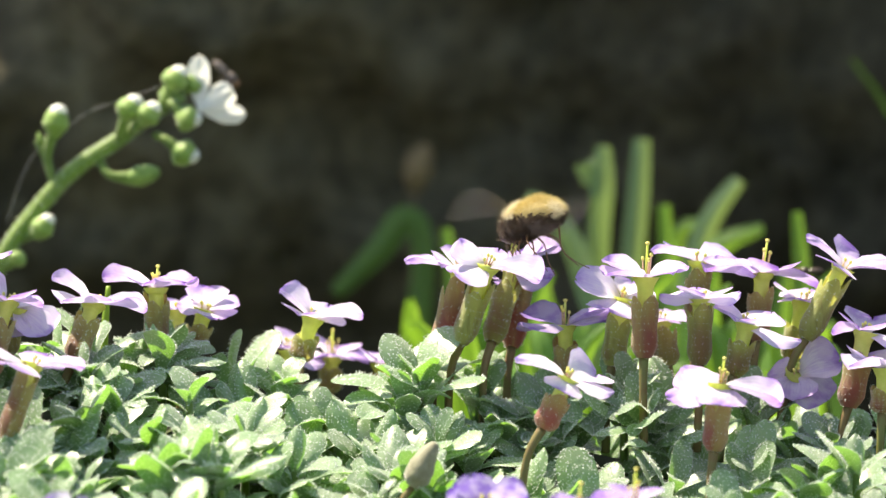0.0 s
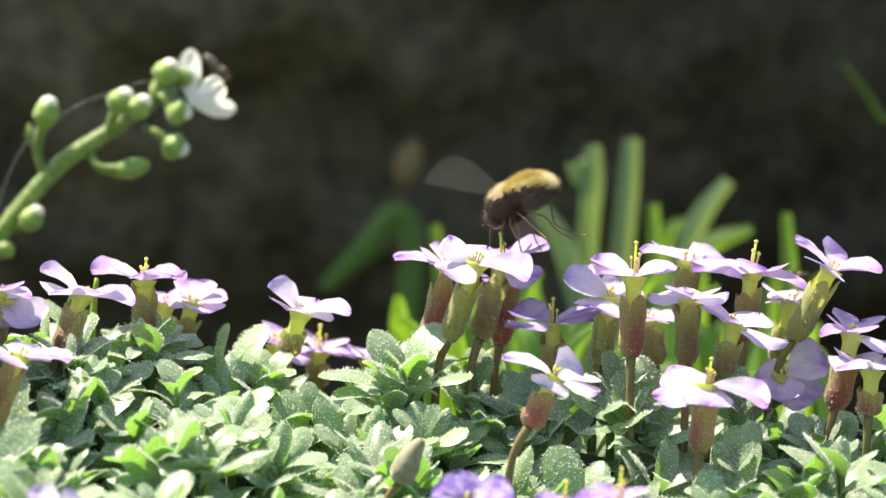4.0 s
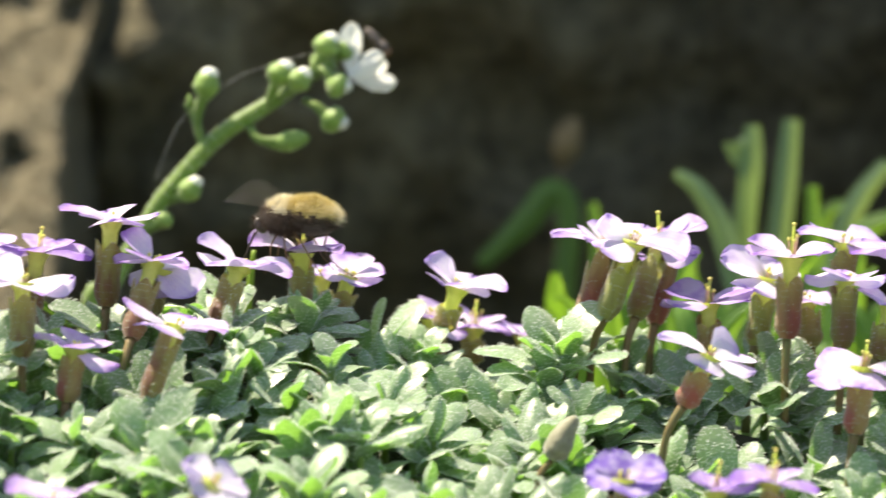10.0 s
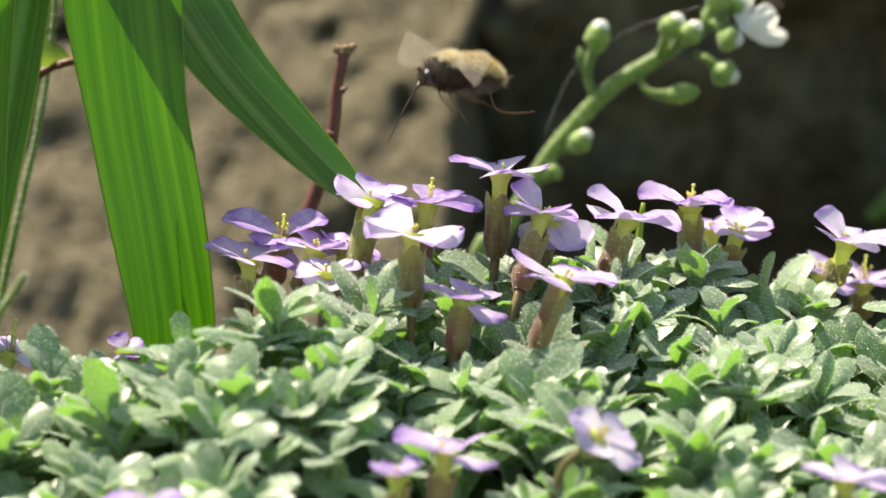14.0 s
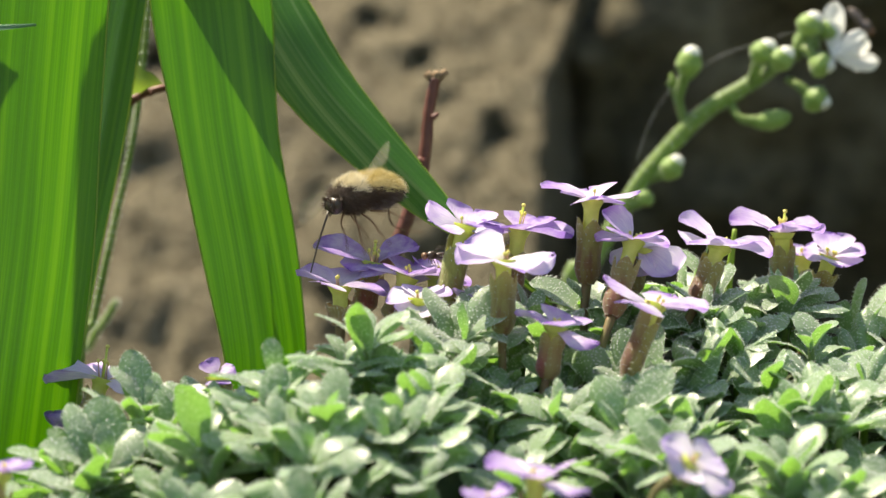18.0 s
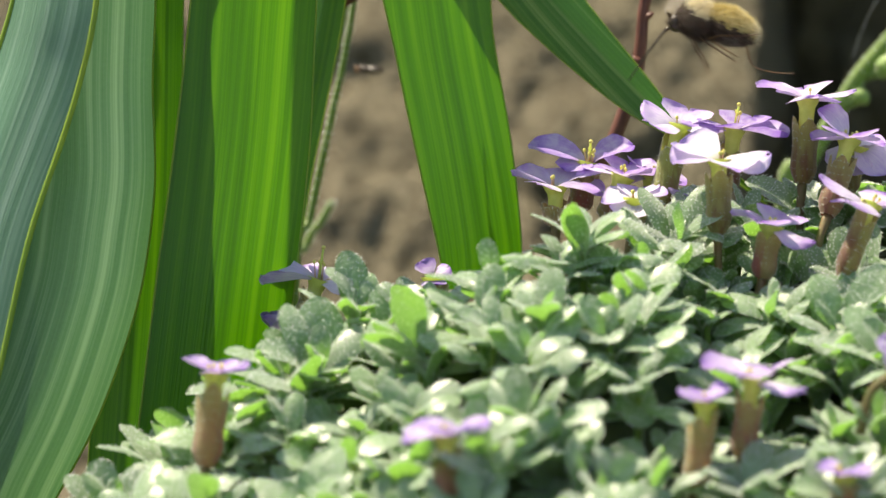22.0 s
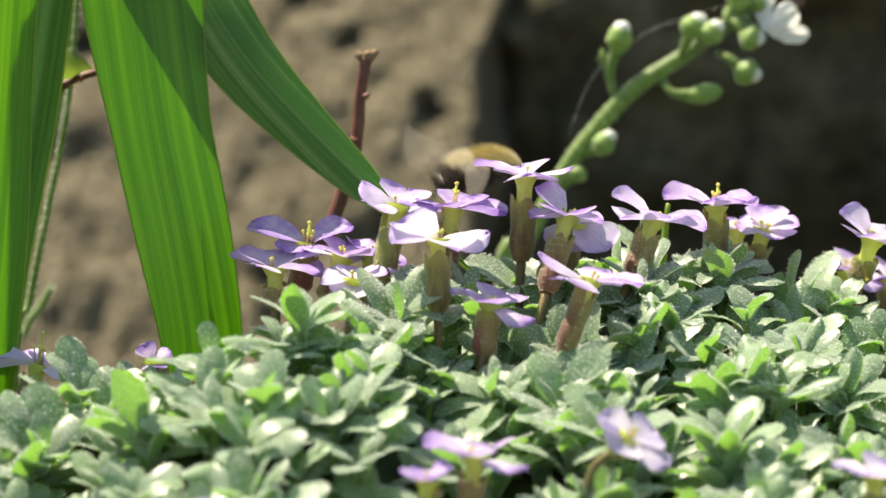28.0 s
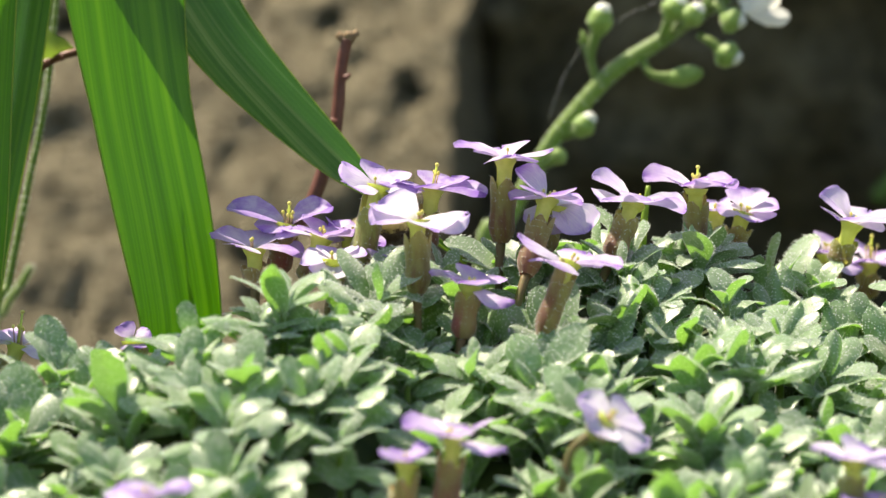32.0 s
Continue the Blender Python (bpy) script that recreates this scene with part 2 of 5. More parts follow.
M_ROCK = rock_material("tan_rock", (0.045, 0.036, 0.020), (0.165, 0.140, 0.088), (0.34, 0.295, 0.20), 210.0, 3.0)
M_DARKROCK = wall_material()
M_SOIL = rock_material("dark_soil", (0.025, 0.02, 0.013), (0.05, 0.04, 0.026), (0.09, 0.075, 0.05), 40.0)
M_FURGOLD = plain("golden_fur", (0.40, 0.31, 0.085), (0.66, 0.55, 0.26), 0.5, 1200.0, 0.25, None, 0.4, 0.0, 0.3)
M_FURDARK = plain("dark_fur", (0.035, 0.022, 0.014), (0.09, 0.05, 0.025), 0.6, 900.0, 0.1, None, 0.3, 0.0, 0.2)
M_FURPALE = plain("cream_and_sunlit_fur", (0.62, 0.54, 0.34), (0.76, 0.70, 0.52), 0.5, 900.0, 0.3, None, 0.4, 0.0, 0.3)
M_FURGREY = plain("mauve_grey_fur", (0.12, 0.09, 0.075), (0.24, 0.19, 0.17), 0.5, 900.0, 0.3, None, 0.4, 0.0, 0.3)
M_CHITIN = plain("dark_chitin", (0.02, 0.014, 0.01), (0.05, 0.03, 0.018), 0.35, 900.0, 0.0, None, 0.5, 0.2)
M_LEG = plain("brown_leg", (0.10, 0.05, 0.02), (0.18, 0.09, 0.035), 0.45, 900.0, 0.0, None, 0.5, 0.2)


def wing_material(name, clear):
    n = Nodes(name)
    uv = n.add("UVMap")
    st = n.add("VectorMath", {"operation": "MULTIPLY"})
    n.put(st, "0", uv.outputs[0])
    n.put(st, "1", (2.0, 7.0, 1.0))
    v = n.noise(st.outputs[0], 1.0, 2.0)
    veins = n.ramp(v, (0.46, (0, 0, 0)), (0.50, (1, 1, 1)), (0.54, (0, 0, 0)))
    p = n.add("BsdfPrincipled")
    n.put(p, "Base Color", n.mix(veins, (0.46, 0.41, 0.35), (0.14, 0.10, 0.06)))
    n.put(p, "Roughness", 0.3)
    t = n.add("BsdfTransparent")
    m = n.add("MixShader")
    n.put(m, "0", n.math("ADD", n.math("MULTIPLY", veins, 0.25), 1.0 - clear))
    n.tree.links.new(t.outputs[0], m.inputs[1])
    n.tree.links.new(p.outputs[0], m.inputs[2])
    out = n.add("OutputMaterial")
    n.tree.links.new(m.outputs[0], out.inputs[0])
    return n.mat


M_WING = wing_material("smoky_wing", 0.85)


# ---- building helpers ----
def mesh(name, verts, faces, mats, uvs=None, slots=None, smooth=True):
    """A mesh from plain arrays; uvs per vertex, slots per face."""
    me = bpy.data.meshes.new(name)
    me.from_pydata([tuple(v) for v in verts], [], faces)
    for m in mats if isinstance(mats, (list, tuple)) else [mats]:
        me.materials.append(m)
    if slots is not None:
        me.polygons.foreach_set("material_index", np.asarray(slots, dtype=np.int32))
    if uvs is not None:
        idx = np.empty(len(me.loops), dtype=np.int32)
        me.loops.foreach_get("vertex_index", idx)
        layer = me.uv_layers.new(name="UVMap")
        layer.data.foreach_set("uv", np.asarray(uvs, dtype=np.float32)[idx].ravel())
    if smooth:
        me.polygons.foreach_set("use_smooth", np.ones(len(me.polygons), dtype=bool))
    me.update()
    return me


def thing(name, place, label, category, group="", kind=""):
    ob = new(name)
    ob.empty_display_size = 0.002
    ob.matrix_world = place if isinstance(place, Matrix) else Matrix.Translation(place)
    return tagged(ob, label, category, group, kind)


def part(name, me, parent, m=None, label=""):
    ob = new(name, me)
    ob.parent = parent
    if m is not None:
        ob.matrix_basis = m
    return tagged(ob, label)


def spline(points, steps):
    """Points along a smooth curve through the given ones."""
    p = [Vector(q) for q in points]
    if len(p) == 2:
        return [p[0].lerp(p[1], i / steps) for i in range(steps + 1)]
    out = []
    n = len(p) - 1
    for i in range(steps + 1):
        f = i / steps * n
        k = min(int(f), n - 1)
        t = f - k
        a, b, c, d = p[max(k - 1, 0)], p[k], p[k + 1], p[min(k + 2, n)]
        out.append(0.5 * (2 * b + (c - a) * t + (2 * a - 5 * b + 4 * c - d) * t * t + (3 * b - a - 3 * c + d) * t ** 3))
    return out


def tube(points, radii, sides=8, steps=12, rough=0.0, seed=0):
    """Vertices and faces of a closed round tube along a curve."""
    rnd = random.Random(seed)
    pts = spline(points, steps)
    verts, faces = [], []
    side = Vector((0.31, 0.83, 0.12))
    for i, p in enumerate(pts):
        d = (pts[min(i + 1, steps)] - pts[max(i - 1, 0)]).normalized()
        side = (side - d * side.dot(d)).normalized()
        up = d.cross(side)
        f = i / steps * (len(radii) - 1)
        k = min(int(f), len(radii) - 2) if len(radii) > 1 else 0
        r = radii[k] + (radii[k + 1] - radii[k]) * (f - k) if len(radii) > 1 else radii[0]
        for j in range(sides):
            a = 2 * math.pi * j / sides
            rr = r * (1 + rough * (rnd.random() - 0.5))
            verts.append(p + (side * math.cos(a) + up * math.sin(a)) * rr)
    for i in range(steps):
        for j in range(sides):
            a, b = i * sides + j, i * sides + (j + 1) % sides
            faces.append((a, b, b + sides, a + sides))
    faces.append(tuple(range(sides))[::-1])
    faces.append(tuple(steps * sides + j for j in range(sides)))
    return verts, faces


def joined(pieces):
    verts, faces = [], []
    for v, f in pieces:
        k = len(verts)
        verts += list(v)
        faces += [tuple(i + k for i in q) for q in f]
    return verts, faces


def ball(radius, stretch=(1, 1, 1), at=(0, 0, 0), rings=8, sides=12, wobble=0.0):
    verts, faces = [], []
    for i in range(rings + 1):
        th = math.pi * i / rings
        for j in range(sides):
            a = 2 * math.pi * j / sides
            v = Vector((math.sin(th) * math.cos(a), math.sin(th) * math.sin(a), math.cos(th)))
            r = radius * (1 + wobble * noise.noise(v * 2.3 + Vector(at) * 500))
            verts.append(Vector((v.x * stretch[0], v.y * stretch[1], v.z * stretch[2])) * r + Vector(at))
    for i in range(rings):
        for j in range(sides):
            a, b = i * sides + j, i * sides + (j + 1) % sides
            faces.append((a, a + sides, b + sides, b))
    return verts, faces


def moved(piece, m):
    return [m @ Vector(v) for v in piece[0]], piece[1]


def aim(direction, twist=0.0):
    """A turn that carries +z onto the direction."""
    return Vector(direction).to_track_quat("Z", "Y").to_matrix().to_4x4() @ Matrix.Rotation(twist, 4, "Z")


# ---- the setting ----
def rock_sheet(name, x0, x1, z0, z1, depth, nx, nz, mat, amp, lean=0.0, seed=0.0, pits=0.0, skew=0.0, fine=0.008):
    """A rough stone face with a body behind it, facing the eye; lean tips its top away."""
    verts, faces = [], []
    for k in range(nz + 1):
        for i in range(nx + 1):
            x, z = x0 + (x1 - x0) * i / nx, z0 + (z1 - z0) * k / nz
            q = Vector((x, seed, z))
            x += (skew * (z - 0.13) + 0.006 * noise.noise(Vector((seed, 3.1, z * 30))) * (1 if skew else 0)) * (i / nx) ** 4
            if lean < 0:
                x += (0.010 * noise.noise(Vector((seed, 1.7, z * 22))) ) * (1 - i / nx) ** 8
                x += (0.016 * noise.noise(Vector((seed, 4.3, z * 26))) + 0.006 * noise.noise(Vector((seed, 9.1, z * 80)))) * (i / nx) ** 8
            r = amp * noise.fractal(q * 13, 0.6, 2.1, 4) + fine * noise.fractal(q * (48 if lean < 0 else 95), 0.7, 2.1, 4)
            hole = max(0.0, noise.noise(q * 125 + Vector((7, 3, 1))) - 0.34) * pits
            edge = min(1.0, 9.0 * min((1 if lean > 0 else 12) * i / nx, (14 if lean > 0 else 60) * (1 - i / nx), 1 - k / nz + 0.12))
            y = depth + lean * (z - z0) - r + hole + (1 - edge) ** 2 * 0.05
            verts.append((x, y, z))
    w = nx + 1
    for k in range(nz):
        for i in range(nx):
            a = k * w + i
            faces.append((a, a + 1, a + w + 1, a + w))
    base = len(verts)
    back = depth + 0.18 + lean * (z1 - z0)
    verts += [(x0, back, z0), (x1, back, z0), (x1, back, z1), (x0, back, z1)]
    top = [nz * w + i for i in range(w)]
    faces.append(tuple(top) + (base + 2, base + 3))
    faces.append(tuple([k * w for k in range(nz + 1)][::-1]) + (base, base + 3)[::1])
    faces.append(tuple([k * w + nx for k in range(nz + 1)]) + (base + 2, base + 1))
    faces.append((base + 1, base, base + 3, base + 2))
    ob = new(name, mesh(name, verts, faces, mat))
    return ob


def ground_height(x, y):
    return 0.004 * noise.noise(Vector((x * 9, y * 9, 0))) + 0.0015 * noise.noise(Vector((x * 60, y * 60, 3)))


def build_setting():
    n = 90
    far = [math.copysign(abs(v) ** 3 * 400 + abs(v) * 0.9, v) for v in np.linspace(-1, 1, n + 1)]
    verts = [(x, y + 1.0, ground_height(x, y) if max(abs(x), abs(y)) < 2 else 0.0) for y in far for x in far]
    faces = [(j * (n + 1) + i, j * (n + 1) + i + 1, (j + 1) * (n + 1) + i + 1, (j + 1) * (n + 1) + i) for j in range(n) for i in range(n)]
    tagged(new("ground", mesh("ground", verts, faces, M_SOIL)), "dark garden soil under the rock plants", "soil", kind="structure")
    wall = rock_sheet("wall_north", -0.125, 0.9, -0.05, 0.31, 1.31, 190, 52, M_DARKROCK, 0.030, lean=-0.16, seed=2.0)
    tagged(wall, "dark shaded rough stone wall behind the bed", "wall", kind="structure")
    rock = rock_sheet("boulder", -0.62, -0.108, -0.03, 0.30, 1.13, 220, 160, M_ROCK, 0.0030,
                      lean=0.85, seed=5.0, pits=0.026, skew=0.15, fine=0.0026)
    tagged(rock, "sunlit tan boulder with dark weathered pits", "rock")


build_setting()


# ---- the leaf cushion ----
RIDGE = [(-0.1933, 0.9050, 0.0788), (-0.1831, 0.9165, 0.0888), (-0.1624, 0.9284, 0.1042), (-0.1444, 0.9320, 0.1074), (-0.1409, 0.9292, 0.1122), (-0.1323, 0.9299, 0.1148),
         (-0.1231, 0.9297, 0.1185), (-0.1063, 0.9464, 0.1143), (-0.0963, 0.9626, 0.1131), (-0.0854, 0.9739, 0.1138), (-0.0574, 0.9865, 0.1165), (-0.0424, 0.9870, 0.1147),
         (-0.0266, 0.9861, 0.1062), (-0.0006, 0.9862, 0.1045), (0.0213, 0.9857, 0.1027), (0.0462, 0.9843, 0.1003), (0.0778, 0.9818, 0.0996)]
RX = [p[0] for p in RIDGE]


def ridge_at(x):
    return float(np.interp(x, RX, [p[1] for p in RIDGE])), float(np.interp(x, RX, [p[2] for p in RIDGE])) - float(np.interp(x, [-0.19, -0.165, -0.145, -0.125, -0.10, -0.08, -0.05, 0.0], [0.0040, 0.0060, 0.0080, 0.0066, 0.0046, 0.0036, 0.0048, 0.0056]))


def cushion_height(x, y):
    yr, zr = ridge_at(x)
    q = yr - y
    steep = float(np.interp(x, [-0.20, -0.10, -0.04, 0.05], [0.42, 0.35, 0.24, 0.22]))
    z = zr - (steep * q + 0.5 * q * q if q > 0 else 0.9 * -q + 6 * q * q)
    z -= 0.0075 * math.exp(-((x - 0.024) / 0.026) ** 2 - ((y - 0.953) / 0.016) ** 2)
    z += 0.0040 * math.exp(-((x - 0.010) / 0.022) ** 2 - ((y - 0.984) / 0.010) ** 2)
    end = max(0.0, RX[0] - x)
    return max(0.004, z - end * 3.0 + 0.0022 * noise.noise(Vector((x * 70, y * 70, 1.0))))


def leaf_variant(seed):
    """A small blunt toothed leaf of unit length along +x, cupped and arched, with fine hairs."""
    rnd = random.Random(seed)
    bend, cup, twist = rnd.uniform(0.6, 1.9), rnd.uniform(-0.7, 0.15), rnd.uniform(-0.35, 0.35)
    wide, ns, nw = rnd.uniform(0.165, 0.225), 12, 6
    tooth = [rnd.uniform(0.6, 0.75), rnd.uniform(0.78, 0.88)]
    verts, faces = [], []

    def at(s, w):
        if s < 0.66:
            k = s / 0.66
            half = 0.055 + (wide - 0.055) * k * k * (3 - 2 * k)
        else:
            half = wide * max(0.0, 1 - ((s - 0.66) / 0.343) ** 2.6) ** 0.5
        for c in tooth:
            half += 0.006 * math.exp(-((s - c) / 0.035) ** 2) * abs(w)
        x = math.sin(bend * s) / bend
        z = (math.cos(bend * s) - 1) / bend
        roll = twist * s
        lift = cup * half * w * w * 1.3 + 0.004 * math.sin(9 * s + 4 * w) - 0.022 * math.exp(-(w / 0.22) ** 2) * s
        y = half * w
        y, lift = y * math.cos(roll) - lift * math.sin(roll), y * math.sin(roll) + lift * math.cos(roll)
        return Vector((x + lift * math.sin(bend * s), y, z + lift * math.cos(bend * s)))

    for i in range(ns + 1):
        for j in range(nw + 1):
            verts.append(at(1 - (1 - i / ns) ** 1.5, -1 + 2 * j / nw))
    for i in range(ns):
        for j in range(nw):
            a = i * (nw + 1) + j
            faces.append((a, a + nw + 1, a + nw + 2, a + 1))
    slots = [0] * len(faces)
    for k in range(190):
        s = rnd.uniform(0.15, 0.99)
        w = rnd.choice([-1, 1]) if k < 105 else rnd.uniform(-0.95, 0.95)
        p = at(s, w)
        out = Vector((rnd.uniform(-0.1, 0.5), w * rnd.uniform(0.2, 0.9), rnd.uniform(0.2, 0.9))).normalized()
        side = out.cross(Vector((rnd.uniform(-1, 1), rnd.uniform(-1, 1), 0.3))).normalized() * 0.0048
        b = len(verts)
        verts += [p - side, p + side, p + out * rnd.uniform(0.02, 0.05)]
        faces.append((b, b + 1, b + 2))
        slots.append(1)
    return verts, faces, slots


def build_cushion():
    rnd = random.Random(11)
    variants = [leaf_variant(s) for s in range(14)]
    shared = [mesh("leaf", v, f, [M_LEAF, M_HAIR], None, s) for v, f, s in variants]
    arrays = [np.array([tuple(p) for p in v]) for v, f, s in variants]
    plant = thing("aubrieta_plant", (-0.06, 0.94, 0.0), "low cushion of felted grey-green aubrieta leaves on the soil", "plant")
    origin = plant.matrix_world.translation
    # a closed sheet under the leaves, coloured as the shade in their gaps
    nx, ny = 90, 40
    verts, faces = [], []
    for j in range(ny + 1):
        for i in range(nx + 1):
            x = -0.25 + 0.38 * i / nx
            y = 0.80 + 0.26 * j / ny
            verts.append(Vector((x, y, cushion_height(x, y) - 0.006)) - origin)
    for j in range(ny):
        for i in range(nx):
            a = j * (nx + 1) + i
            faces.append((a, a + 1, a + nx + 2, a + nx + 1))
    part("stem_mat", mesh("stem_mat", verts, faces, M_UNDER), plant, None, "dark filler sheet under the leaves, shade in its colour")
    singles, sV, sF, sS, stems = 0, [], [], [], []
    base_v = 0
    step = 0.0092
    x = -0.232
    while x < 0.105:
        yr, zr = ridge_at(x)
        y = yr + 0.030
        while y > 0.838:
            px, py = x + rnd.uniform(-0.5, 0.5) * step, y + rnd.uniform(-0.5, 0.5) * step
            pz = cushion_height(px, py)
            if pz > 0.03:
                front = yr - py
                axis = Vector((rnd.gauss(0, 0.24), rnd.gauss(-0.16, 0.22), 1.0)).normalized()
                size = rnd.uniform(0.78, 1.18) * 0.0144
                base = Vector((px, py, pz)) + Vector((0, 0, rnd.uniform(-0.0080, 0.0020)))
                count = rnd.randint(9, 12)
                turn = rnd.uniform(0, 6.28)
                up = aim(axis)
                stems.append(tube([base - Vector((0, 0, 0.009)), base + axis * 0.005], [0.0009, 0.0006], 6, 2))
                for k in range(count):
                    f = k / (count - 1)
                    az = turn + k * 2.4 + rnd.uniform(-0.25, 0.25)
                    el = radians(60 + 30 * f ** 0.9 + rnd.uniform(-22, 16))
                    scale = size * (1.05 - 0.5 * f ** 1.5) * rnd.uniform(0.85, 1.15)
                    m = (Matrix.Translation(base + axis * (0.0060 * f - 0.0022)) @ up @ Matrix.Rotation(az, 4, "Z")
                         @ Matrix.Rotation(-el, 4, "Y") @ Matrix.Rotation(rnd.uniform(-0.16, 0.16), 4, "X") @ Matrix.Scale(scale, 4))
                    v = rnd.randrange(len(variants))
                    if singles < 300 and -0.004 < front < 0.016 and -0.062 < px < 0.07:
                        part("leaf", shared[v], plant, Matrix.Translation(-origin) @ m)
                        singles += 1
                        continue
                    mm = np.array(m)
                    sV.append(arrays[v] @ mm[:3, :3].T + mm[:3, 3] - np.array(origin))
                    sF.append((variants[v][1], base_v))
                    sS += variants[v][2]
                    base_v += len(arrays[v])
            y -= step * rnd.uniform(0.85, 1.15)
        x += step
    faces = [tuple(i + b for i in f) for fs, b in sF for f in fs]
    tagged(part("leaf_mass", mesh("leaf_mass", np.concatenate(sV), faces, [M_LEAF, M_HAIR], None, sS), plant), kind="stuff")
    v, f = joined(stems)
    tagged(part("shoot_mass", mesh("shoot_mass", [p - origin for p in v], f, M_ARABIS), plant), kind="stuff")


# dark green-brown that holds the shade between the leaves
M_UNDER = plain("gap_shade_green", (0.03, 0.045, 0.015), (0.06, 0.07, 0.025), 0.8, 300.0)


# ---- aubrieta flowers ----
def petal_variant(seed):
    """A rounded petal of unit length along +x with a narrow claw, softly waved and often notched at its tip."""
    rnd = random.Random(100 + seed)
    wide, curl, cup = rnd.uniform(0.54, 0.64), rnd.uniform(-0.06, 0.06), rnd.uniform(-0.25, 0.45)
    ph, notch, rim, skewed, ns, nw = rnd.uniform(0, 6.28), rnd.uniform(0.0, 0.10), rnd.uniform(-1.5, 2.0), rnd.uniform(-0.10, 0.10), 16, 12
    verts, faces, uvs = [], [], []
    for i in range(ns + 1):
        s = 1 - (1 - i / ns) ** 1.25
        if s < 0.60:
            k = s / 0.60
            half = 0.11 + (wide - 0.11) * (k ** 1.2) * (2.1 - 1.1 * k)
        else:
            half = wide * math.sqrt(max(0.003, 1 - ((s - 0.60) / 0.402) ** 2.3))
        half *= 1 + 0.03 * math.sin(19 * s + ph)
        for j in range(nw + 1):
            w = -1 + 2 * j / nw
            x = s - notch * math.exp(-(w / 0.35) ** 2) * s ** 6 + 0.012 * math.sin(7 * w + ph) * s ** 3
            z = (0.12 * (math.exp(-1 / 0.4) - math.exp(-s / 0.10)) + curl * (s * s - s) * 1.6 + cup * half * w * w + 0.026 * math.sin(6 * s + 4 * w + ph) * s + 0.022 * math.sin(8 * w + ph) * s * s
                 + 0.07 * rim * max(0.0, abs(w) - 0.55) * s + 0.010 * math.sin(15 * s + 10 * w + 2 * ph) * s)
            verts.append(Vector((x, half * w + skewed * s * s * (1 - s), z)))
            uvs.append((s, 0.5 + 0.5 * w))
    for i in range(ns):
        for j in range(nw):
            a = i * (nw + 1) + j
            faces.append((a, a + nw + 1, a + nw + 2, a + 1))
    return verts, faces, uvs


PETAL_SHAPES = {(tone, k): mesh("petal", *petal_variant(k)[:2], PETALS[tone], petal_variant(k)[2]) for tone in PETALS for k in range(7)}
FLOWER_WORDS = {MAUVE: "mauve aubrieta flower", VIOLET: "violet aubrieta flower", DEEP: "deep violet-blue aubrieta flower", PALE: "pale lilac aubrieta flower"}
CALYX_WORDS = {"red": "wine-red calyx", "brown": "brownish calyx", "green": "greenish calyx", "rose": "rosy calyx"}
flower_seed = [0]


